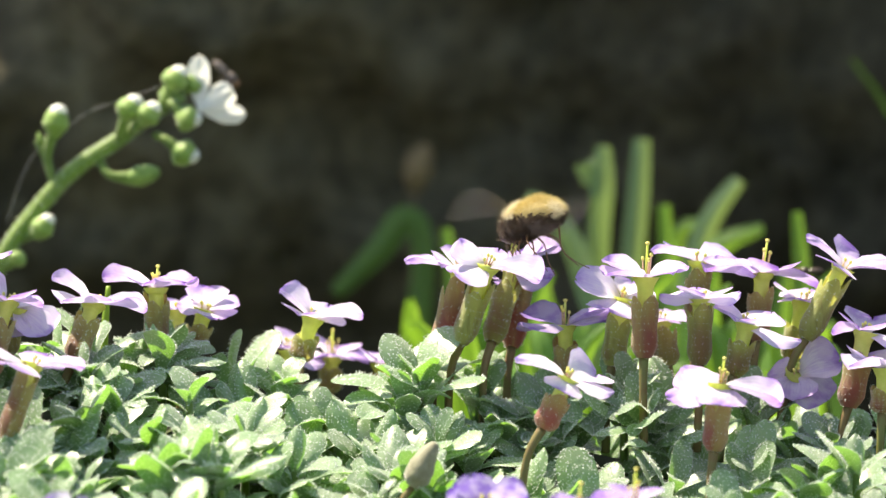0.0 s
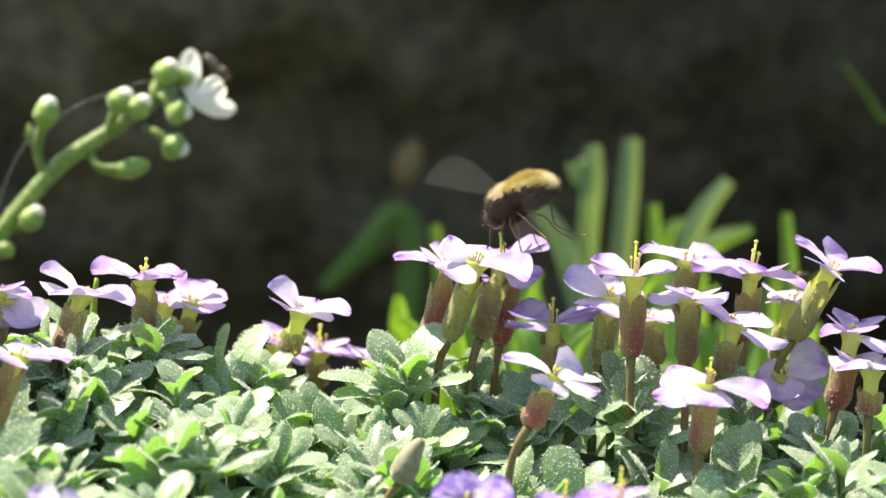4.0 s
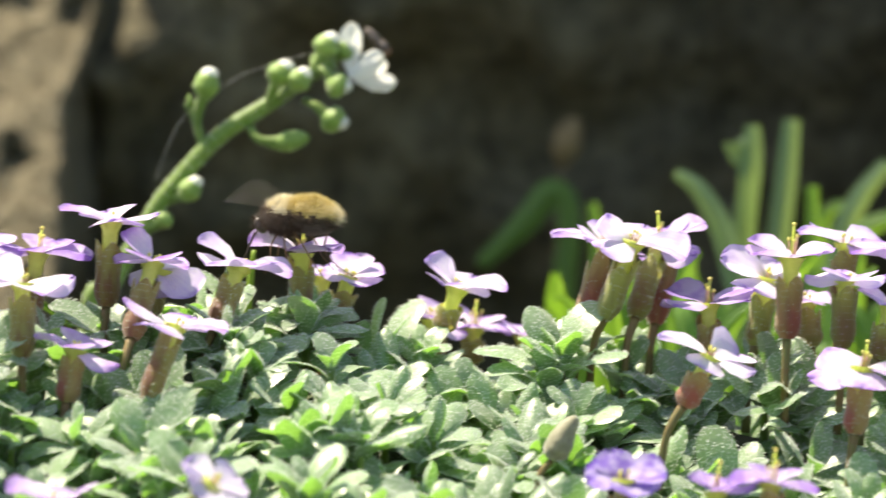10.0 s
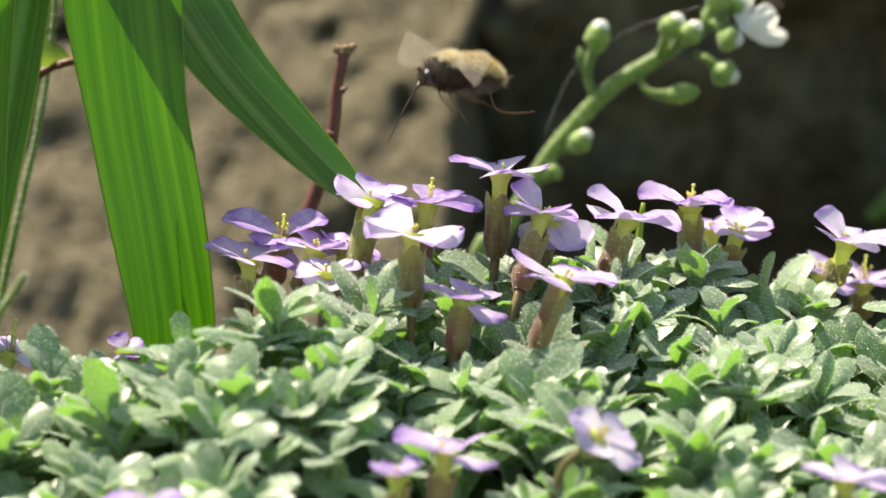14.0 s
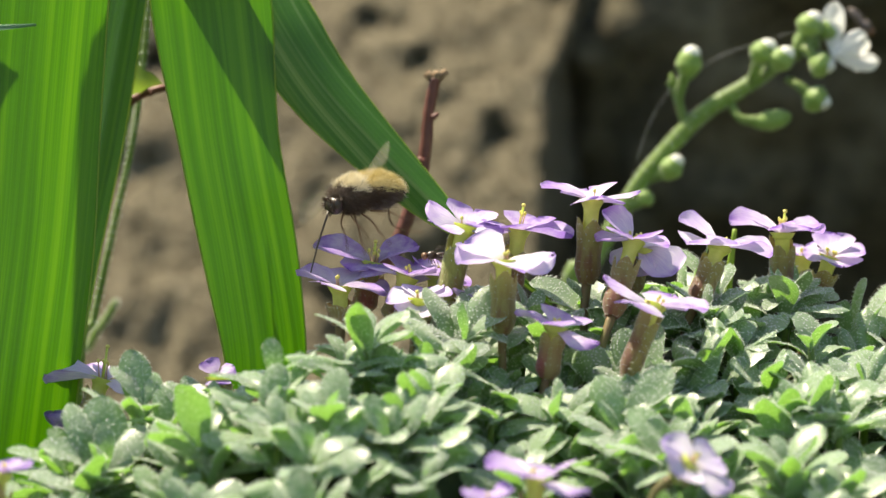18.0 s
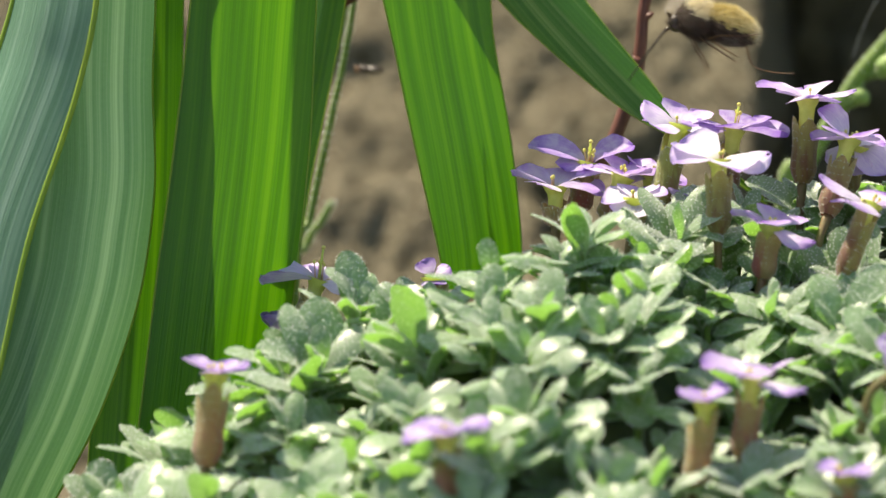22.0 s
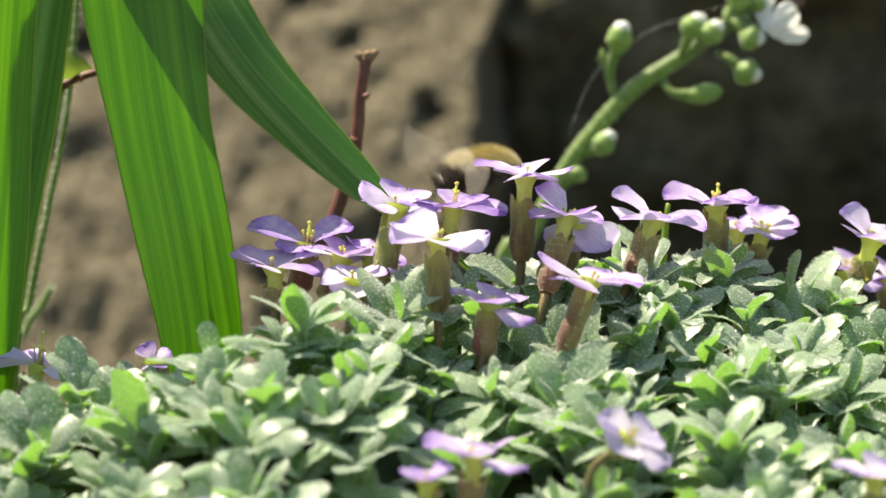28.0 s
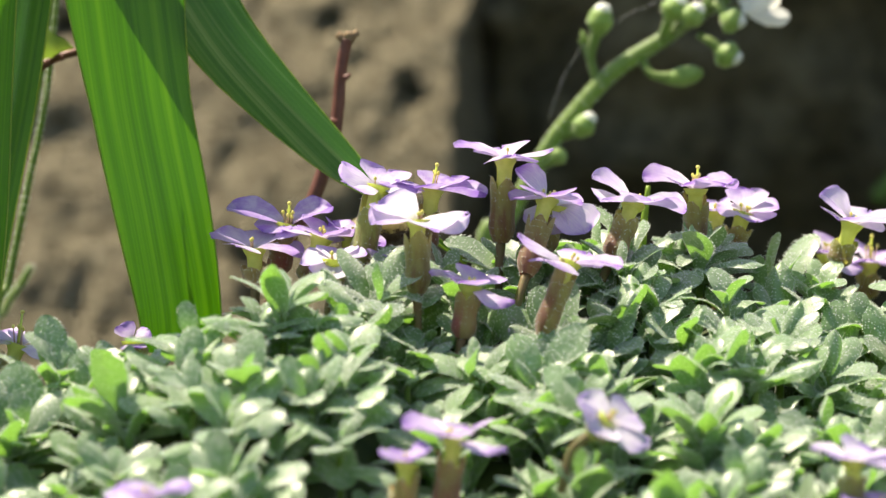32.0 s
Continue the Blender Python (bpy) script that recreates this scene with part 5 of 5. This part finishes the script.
def build_hairy_stem():
    st = thing("hairy_stem", (-0.1835, 1.0131, 0.0912), "thin grey-green stem with dense white hairs behind the iris leaves", "stem")
    o = st.matrix_world.translation
    low = Vector((-0.1835, 1.0131, 0.0912))
    line = [Vector((low.x, low.y, 0.0)) - o] + [Vector(p) - o for p in ((-0.1814, 1.0135, 0.0912), (-0.1786, 1.0164, 0.1055), (-0.1750, 1.0195, 0.1219), (-0.1720, 1.0219, 0.1352), (-0.1700, 1.0238, 0.1476), (-0.1682, 1.0260, 0.1652))]
    v, f = tube(line, [0.0008, 0.0008, 0.0007, 0.0006, 0.0005], 8, 60)
    part("stem", mesh("stem", v, f, M_ARABIS), st)
    rnd = random.Random(9)
    hv, hf = [], []
    for _ in range(2600):
        p = v[rnd.randrange(len(v))]
        out = Vector((rnd.gauss(0, 1), rnd.gauss(0, 0.6), rnd.gauss(0, 0.5))).normalized()
        side = out.cross(Vector((0.2, 0.3, 1))).normalized() * 0.00004
        b = len(hv)
        hv += [p - side, p + side, p + out * rnd.uniform(0.0005, 0.0016)]
        hf.append((b, b + 1, b + 2))
    part("hair", mesh("hair", hv, hf, M_HAIR), st, None, "dense white hairs")


# ---- insects ----
def furry(points, mats, lean, seed, length, width, count):
    """Hair triangles that stand on the given (place, normal, slot) samples."""
    rnd = random.Random(seed)
    verts, faces, slots = [], [], []
    for _ in range(count):
        p, n, s = points[rnd.randrange(len(points))]
        out = (n + Vector(lean) + Vector((rnd.gauss(0, 0.3), rnd.gauss(0, 0.3), rnd.gauss(0, 0.3)))).normalized()
        side = out.cross(Vector((rnd.gauss(0, 1), rnd.gauss(0, 1), rnd.gauss(0, 1)))).normalized() * width
        jitter = Vector((rnd.gauss(0, 1), rnd.gauss(0, 1), rnd.gauss(0, 1))) * 0.0002
        b = len(verts)
        verts += [p + jitter - side, p + jitter + side, p + jitter + out * length * rnd.uniform(0.5, 1.2)]
        faces.append((b, b + 1, b + 2))
        slots.append(s)
    return verts, faces, slots


def wing_mesh(long, wide):
    """A wing along +y with its strong edge at +x."""
    verts, faces, uvs = [], [], []
    ns, nw = 12, 6
    for i in range(ns + 1):
        s = i / ns
        half = wide * (0.16 + 0.84 * math.sin(math.pi * min(1, s * 0.62 + 0.12)) ** 1.2) * math.sqrt(max(0.02, 1 - max(0, (s - 0.7) / 0.31) ** 2))
        for j in range(nw + 1):
            w = j / nw
            verts.append(Vector((0.12 * wide - w * half, s * long, 0.03 * long * math.sin(3 * s) * (1 - w))))
            uvs.append((s, w))
    for i in range(ns):
        for j in range(nw):
            a = i * (nw + 1) + j
            faces.append((a, a + 1, a + nw + 2, a + nw + 1))
    return mesh("wing", verts, faces, M_WING, uvs)


def bee_fly():
    fly = thing("bee_fly", (0, 0, 0.2), "furry golden-brown bee fly with smoky wings and a long proboscis", "fly")
    chest = ball(1.0, (0.0041, 0.0034, 0.0028), (0.0022, 0, 0.0001), 40, 48)
    rear = moved(ball(1.0, (0.0052, 0.0035, 0.0027), (0, 0, 0), 40, 48), Matrix.Translation((-0.0028, 0, -0.0001)) @ Matrix.Rotation(-0.22, 4, "Y"))
    v, f = joined([chest, rear])
    samples, slots = [], []
    for face in f:
        mid = sum((Vector(v[i]) for i in face), Vector()) / len(face)
        front = face[0] < len(chest[0])
        n = (mid - (Vector((0.0022, 0, 0.0001)) if front else Vector((-0.0028, 0, -0.0001)))).normalized()
        rag = 0.30 * noise.noise(mid * 800) + 0.22 * noise.noise(mid * 3100)
        if front:
            # the thorax top gets cream: its pale collar plus sunlight put into the colour
            s = 1 if n.z < 0.34 + 0.25 * n.x + rag else (2 if n.x > -0.45 + rag else 0)
        else:
            s = 2 if n.x < -0.94 + rag * 0.2 else (1 if n.z < 0.05 + 0.25 * n.x + rag and n.z > -0.55 + rag else (3 if n.z <= -0.55 + rag else 0))
        slots.append(s)
        samples.append((mid, n, s))
    furs = [M_FURGOLD, M_FURDARK, M_FURPALE, M_FURGREY]
    body = part("body", mesh("body", [p * 0.95 for p in v], f, furs, None, slots), fly)
    hv, hf, hs = furry(samples, furs, (-0.8, 0, -0.25), 3, 0.0013, 0.000026, 30000)
    part("fur", mesh("fur", hv, hf, furs, None, hs), body, None, "dense golden fur, dark below")
    v, f = ball(0.0017, (0.85, 1.15, 0.95), (0.0062, 0, -0.0012), 8, 12)
    head = part("head", mesh("head", v, f, M_CHITIN), fly)
    for y in (-1, 1):
        v, f = ball(0.0012, (0.8, 0.6, 1.0), (0.0065, y * 0.0014, -0.0009), 7, 10)
        part("eye", mesh("eye", v, f, M_CHITIN), head)
    ring = [(Vector((0.0074, 0.0012 * math.cos(k), -0.0012 + 0.0012 * math.sin(k))), Vector((0.6, math.cos(k), math.sin(k))).normalized(), 1) for k in range(12)]
    hv, hf, hs = furry(ring, furs, (0.4, 0, 0), 4, 0.0011, 0.00006, 160)
    part("face_fur", mesh("face_fur", hv, hf, furs, None, hs), head)
    v, f = tube([(0.0076, 0, -0.0020), (0.0104, 0, -0.0070), (0.0130, 0, -0.0126)], [0.00022, 0.00018, 0.00010], 6, 8)
    part("proboscis", mesh("proboscis", v, f, M_CHITIN), fly)
    legs = []
    for y in (-1, 1):
        for k, (x, out, back, long) in enumerate(((0.0032, 0.0026, 0.0026, 0.0060), (0.0018, 0.0030, -0.0002, 0.0070), (0.0002, 0.0034, -0.0045, 0.0072))):
            v, f = tube([(x, y * 0.0016, -0.0028), (x + back * 0.4, y * out, -0.0036 - long * 0.15), (x + back * 0.7, y * out * 0.9, -0.0036 - long * 0.6), (x + back * 1.1, y * out * 1.1, -0.0036 - long)],
                        [0.00018, 0.00015, 0.00012, 0.00008], 6, 12)
            legs.append((part("leg", mesh("leg", v, f, M_LEG), fly), Vector((x, y * 0.0016, -0.0028)), 56 + 9 * k))
    v, f = tube([(-0.0056, -0.0014, -0.0014), (-0.0048, -0.0016, -0.0040), (-0.0040, -0.0017, -0.0064), (-0.0044, -0.0017, -0.0080), (-0.0064, -0.0018, -0.0102), (-0.0094, -0.0018, -0.0124)],
                [0.00022, 0.00018, 0.00016, 0.00012, 0.00010, 0.00008], 6, 24)
    legs.append((part("leg", mesh("leg", v, f, M_LEG), fly, None, "long trailing hind leg"), Vector((-0.0056, -0.0014, -0.0014)), 42))
    wm = wing_mesh(0.0134, 0.0058)
    left = part("wing", wm, fly)
    right = part("wing", wm, fly)
    return fly, left, right, legs


def small_fly(name, label, size, resting=False, skin=None):
    """A small dark fly of that body length in metres."""
    fl = thing(name, (0, 0, 0.2), label, "fly")
    s = size
    v, f = joined([ball(1.0, (s * 0.20, s * 0.15, s * 0.15), (s * 0.12, 0, 0), 8, 10), ball(1.0, (s * 0.34, s * 0.13, s * 0.12), (-s * 0.26, 0, -s * 0.02), 8, 10)])
    part("body", mesh("body", v, f, skin or M_CHITIN), fl)
    v, f = ball(1.0, (s * 0.11, s * 0.16, s * 0.13), (s * 0.37, 0, -s * 0.01), 8, 10)
    part("head", mesh("head", v, f, M_LEG), fl)
    for y in (-1, 1):
        wing = part("wing", SMALL_WING, fl)
        if resting:
            wing.matrix_basis = pose(s * 0.1, y * s * 0.08, s * 0.13, -6 * y, 0, 62 * y + (0 if y > 0 else 180)) @ Matrix.Scale(s / 0.010, 4)
        else:
            wing.matrix_basis = pose(s * 0.1, y * s * 0.08, s * 0.13, 25 * y, 0, 8 * y + (0 if y > 0 else 180)) @ Matrix.Scale(s / 0.010, 4)
        for x in (0.18, 0.1, 0.0):
            v, f = tube([(s * x, y * s * 0.08, -s * 0.08), (s * x, y * s * 0.26, -s * 0.14), (s * (x - 0.05), y * s * 0.32, -s * 0.32)], [s * 0.018, s * 0.014, s * 0.008], 5, 6)
            part("leg", mesh("leg", v, f, M_CHITIN), fl)
    return fl


SMALL_WING = wing_mesh(0.0085, 0.0030)

build_flowers()
build_blades()
build_twigs()
build_hairy_stem()
build_arabis()
FLY, WING_L, WING_R, LEGS = bee_fly()
HOVER = small_fly("hoverfly", "small dark hoverfly with clear wings in flight", 0.0052)
PASSER = small_fly("gnat", "slim grey gnat crossing in flight", 0.0050)
SITTER = small_fly("small_fly", "small brown fly resting on the white flower", 0.0066, True, M_FURGREY)
SITTER.matrix_world = Matrix.Translation((-0.0389, 1.0769, 0.1521)) @ pose(0, 0, 0, 0, 50, 10)
build_cushion()


def flight(rows):
    """Poses of a fly from (seconds, place, heading, nose down, bank) rows."""
    return [(t, Matrix.Translation(p) @ pose(0, 0, 0, 0, 0, head) @ pose(0, 0, 0, 0, nose, 0) @ pose(0, 0, 0, bank, 0, 0)) for t, p, head, nose, bank in rows]


def motions():
    walk(FLY, flight([
        (0.0, (0.0164, 0.9905, 0.1338), 130, 22, 0),
        (0.5, (0.0176, 0.9904, 0.1342), 130, 22, 0),
        (1.0, (0.0178, 0.9904, 0.1335), 130, 22, 0),
        (1.3, (0.0184, 0.9909, 0.1378), 140, 4, 4),
        (1.6, (0.0204, 0.9921, 0.1441), 158, -12, 8),
        (2.0, (0.0248, 0.9923, 0.1482), 164, -14, 8),
        (2.5, (0.0186, 0.9914, 0.1401), 155, -2, 8),
        (3.5, (0.0165, 0.9913, 0.1397), 150, 18, 8),
        (4.5, (0.0160, 0.9907, 0.1347), 146, 38, 8),
        (5.0, (0.0165, 0.9907, 0.1349), 146, 37, 8),
        (5.3, (0.0167, 0.9911, 0.1343), 146, 36, 8),
        (5.6, (0.0185, 0.9913, 0.1397), 150, -6, 8),
        (6.0, (0.0193, 0.9911, 0.1383), 148, 0, 8),
        (6.3, (0.0157, 0.9909, 0.1350), 146, 34, 8),
        (6.8, (0.0159, 0.9907, 0.1345), 146, 34, 8),
        (7.3, (0.0153, 0.9906, 0.1343), 146, 34, 8),
        (7.7, (0.0157, 0.9914, 0.1343), 146, 34, 8),
        (7.9, (0.0103, 0.9922, 0.1581), 142, -10, 8),
        (8.0, (0.0112, 0.9926, 0.1493), 142, -9, 8),
        (8.1, (0.0117, 0.9923, 0.1463), 142, -8, 8),
        (8.3, (-0.0077, 0.9917, 0.1536), 156, -22, 8),
        (8.5, (-0.0353, 0.9911, 0.1422), 165, -20, 8),
        (8.7, (-0.0492, 0.9883, 0.1350), 165, -4, 4),
        (9.0, (-0.0505, 0.9841, 0.1323), 166, 6, 0),
        (9.3, (-0.0512, 0.9840, 0.1317), 166, 6, 0),
        (9.6, (-0.0528, 0.9840, 0.1313), 166, 6, 0),
        (9.9, (-0.0504, 0.9845, 0.1318), 166, 6, 0),
        (10.2, (-0.0522, 0.9843, 0.1320), 166, 6, 0),
        (10.5, (-0.0512, 0.9839, 0.1318), 166, 6, 0),
        (10.7, (-0.0485, 0.9848, 0.1320), 166, 6, 0),
        (10.8, (-0.0479, 0.9852, 0.1342), 168, -4, 0),
        (10.9, (-0.0397, 0.9857, 0.1504), 174, -16, 0),
        (11.0, (-0.0475, 0.9861, 0.1469), 176, -14, 0),
        (11.1, (-0.0607, 0.9857, 0.1430), 178, -12, 0),
        (11.2, (-0.0678, 0.9853, 0.1449), 180, -8, 0),
        (11.4, (-0.0728, 0.9846, 0.1447), 186, 4, 0),
        (11.6, (-0.0775, 0.9841, 0.1446), 190, 15, 0),
        (11.8, (-0.0774, 0.9838, 0.1422), 194, 26, 0),
        (12.0, (-0.0784, 0.9836, 0.1421), 195, 27, 0),
        (12.4, (-0.0782, 0.9836, 0.1416), 196, 28, 0),
        (12.8, (-0.0773, 0.9841, 0.1483), 190, 2, 0),
        (13.0, (-0.0763, 0.9844, 0.1464), 190, 4, 0),
        (13.3, (-0.0777, 0.9839, 0.1428), 196, 26, 0),
        (13.6, (-0.0767, 0.9834, 0.1430), 196, 26, 0),
        (13.9, (-0.0871, 0.9827, 0.1511), 206, -6, 0),
        (14.2, (-0.0942, 0.9801, 0.1427), 212, 4, 0),
        (14.5, (-0.1000, 0.9764, 0.1400), 210, 18, 0),
        (14.8, (-0.1008, 0.9763, 0.1392), 211, 18, 0),
        (15.1, (-0.0999, 0.9763, 0.1398), 212, 18, 0),
        (15.4, (-0.0995, 0.9767, 0.1442), 220, 8, 0),
        (16.5, (-0.1063, 0.9778, 0.1592), 210, 1, 0),
        (17.5, (-0.1129, 0.9789, 0.1746), 202, -5, 0),
        (17.7, (-0.1130, 0.9765, 0.1490), 200, -6, 0),
        (17.9, (-0.1209, 0.9740, 0.1388), 215, 4, 0),
        (18.0, (-0.1228, 0.9728, 0.1342), 222, 6, 0),
        (18.1, (-0.1209, 0.9728, 0.1354), 213, 4, 0),
        (18.3, (-0.1186, 0.9729, 0.1314), 196, 0, 0),
        (18.5, (-0.1197, 0.9729, 0.1311), 196, 7, 0),
        (18.7, (-0.1234, 0.9724, 0.1292), 196, 14, 0),
        (19.0, (-0.1255, 0.9717, 0.1281), 200, 46, 0),
        (19.4, (-0.1467, 0.9675, 0.1303), 192, -2, -8),
        (19.6, (-0.1548, 0.9652, 0.1138), 189, -1, -13),
        (19.8, (-0.1513, 0.9627, 0.1124), 186, 0, -6),
        (20.0, (-0.1514, 0.9603, 0.1110), 185, 3, -6),
        (20.4, (-0.1546, 0.9595, 0.1086), 184, 8, -6),
        (20.8, (-0.1541, 0.9590, 0.1074), 184, 11, -6),
        (21.0, (-0.1552, 0.9588, 0.1070), 184, 12, -6),
        (21.1, (-0.1463, 0.9595, 0.1186), 190, -20, -10),
        (21.2, (-0.1405, 0.9602, 0.1360), 200, -10, 0),
        (21.5, (-0.1218, 0.9623, 0.1682), 192, -10, 0),
        (21.9, (-0.1043, 0.9824, 0.1478), 182, -10, 0),
        (22.2, (-0.0955, 0.9892, 0.1431), 185, -9, 0),
        (22.5, (-0.0988, 0.9918, 0.1405), 188, -8, 0),
        (23.0, (-0.0988, 0.9970, 0.1293), 184, 4, -10),
        (23.4, (-0.0966, 0.9993, 0.1308), 185, 5, -10),
        (24.0, (-0.0991, 0.9995, 0.1265), 186, 6, -10),
        (24.4, (-0.0996, 0.9994, 0.1256), 182, 6, -10),
        (24.6, (-0.0983, 0.9989, 0.1261), 180, 6, -10),
        (24.8, (-0.0978, 0.9978, 0.1417), 170, -8, 0),
        (25.0, (-0.0955, 0.9968, 0.1384), 100, 0, 0),
        (25.2, (-0.0897, 0.9981, 0.1255), 150, 6, 0),
        (25.4, (-0.0919, 0.9994, 0.1250), 165, 6, 0),
        (26.5, (-0.0914, 1.0047, 0.1194), 183, 6, 0),
        (27.5, (-0.0913, 1.0044, 0.1191), 200, 6, 0),
        (27.7, (-0.0910, 1.0010, 0.1194), 202, 8, -4),
        (27.9, (-0.0906, 0.9976, 0.1216), 204, 9, -8),
        (28.0, (-0.0936, 0.9959, 0.1311), 205, 10, -10),
        (28.1, (-0.0964, 0.9957, 0.1345), 202, 9, -10),
        (28.2, (-0.1018, 0.9954, 0.1311), 199, 8, -10),
        (28.3, (-0.1043, 0.9952, 0.1300), 196, 6, -10),
        (28.5, (-0.1047, 0.9947, 0.1303), 190, 4, -10),
        (28.7, (-0.1053, 0.9951, 0.1299), 190, 12, -5),
        (28.9, (-0.1090, 0.9956, 0.1280), 190, 20, 0),
        (29.0, (-0.1069, 0.9958, 0.1247), 190, 20, 0),
        (29.5, (-0.1121, 0.9944, 0.1191), 190, 30, 0),
        (30.0, (-0.1087, 0.9943, 0.1163), 190, 20, 0),
        (32.0, (-0.1083, 0.9944, 0.1161), 190, 20, 0),
    ]))
    # the wings whirr all the time
    for wing, side in ((WING_L, 1), (WING_R, -1)):
        rows = []
        for k in range(0, 961):
            beat = 23 * math.sin(k * 2.9 - 0.2) + 7
            rows.append((k / 30, pose(0.0022, side * 0.0030, 0.0022) @ pose(0, 0, 0, side * beat, 0, 0 if side > 0 else 180)
                         @ pose(0, 0, 0, 0, 0, side * 14 * math.cos(k * 2.9 - 0.2) - side * 12) @ pose(0, 0, 0, 0, side * (50 + 8 * math.cos(k * 2.9)), 0)))
        walk(wing, rows)
    # the legs hang while it feeds and fold back along the belly while it flies
    for leg, hip, fold in LEGS:
        rows = [(0.0, 0)]
        for up, down in ((1.3, 2.3), (7.8, 8.6), (10.8, 11.3), (13.8, 14.1), (17.5, 18.0), (19.2, 19.6), (21.0, 22.9), (24.7, 25.0)):
            rows += [(up - 0.1, 0), (up + 0.1, fold), (down - 0.1, fold), (down + 0.1, 0)]
        rows.append((32.0, 0))
        walk(leg, [(t, Matrix.Translation(hip) @ pose(0, 0, 0, 0, a, 0) @ Matrix.Translation(-hip)) for t, a in rows])
    walk(HOVER, flight([
        (0.0, (-0.1351, 1.0182, 0.1926), 200, 0, 0),
        (17.0, (-0.1067, 0.9725, 0.1185), 200, 0, 0),
        (18.0, (-0.1097, 0.9679, 0.1237), 200, 0, 0),
        (18.5, (-0.1095, 0.9680, 0.1245), 170, 0, 0),
        (19.0, (-0.1117, 0.9736, 0.1294), 180, 0, 0),
        (19.5, (-0.1226, 0.9825, 0.1299), 190, 0, 0),
        (20.0, (-0.1572, 1.0064, 0.1174), 220, 0, 0),
        (20.5, (-0.1647, 0.9954, 0.1202), 225, 0, 0),
        (21.0, (-0.1609, 0.9963, 0.1217), 225, 0, 0),
        (21.5, (-0.1566, 1.0262, 0.1122), 180, 0, 0),
        (23.0, (-0.2037, 1.0267, 0.1869), 180, 0, 0),
        (32.0, (-0.2035, 1.0275, 0.1974), 180, 0, 0),
    ]))
    walk(PASSER, flight([
        (0.0, (0.0683, 1.0363, 0.1156), 180, 0, 0),
        (29.2, (0.0367, 1.0376, 0.1131), 180, -4, 0),
        (29.5, (-0.0092, 1.0397, 0.1235), 180, -4, 0),
        (29.6, (-0.0258, 1.0405, 0.1315), 180, -4, 0),
        (30.0, (-0.0770, 1.0430, 0.1767), 180, -4, 0),
        (32.0, (-0.0870, 1.0435, 0.1928), 180, -4, 0),
    ]))


motions()
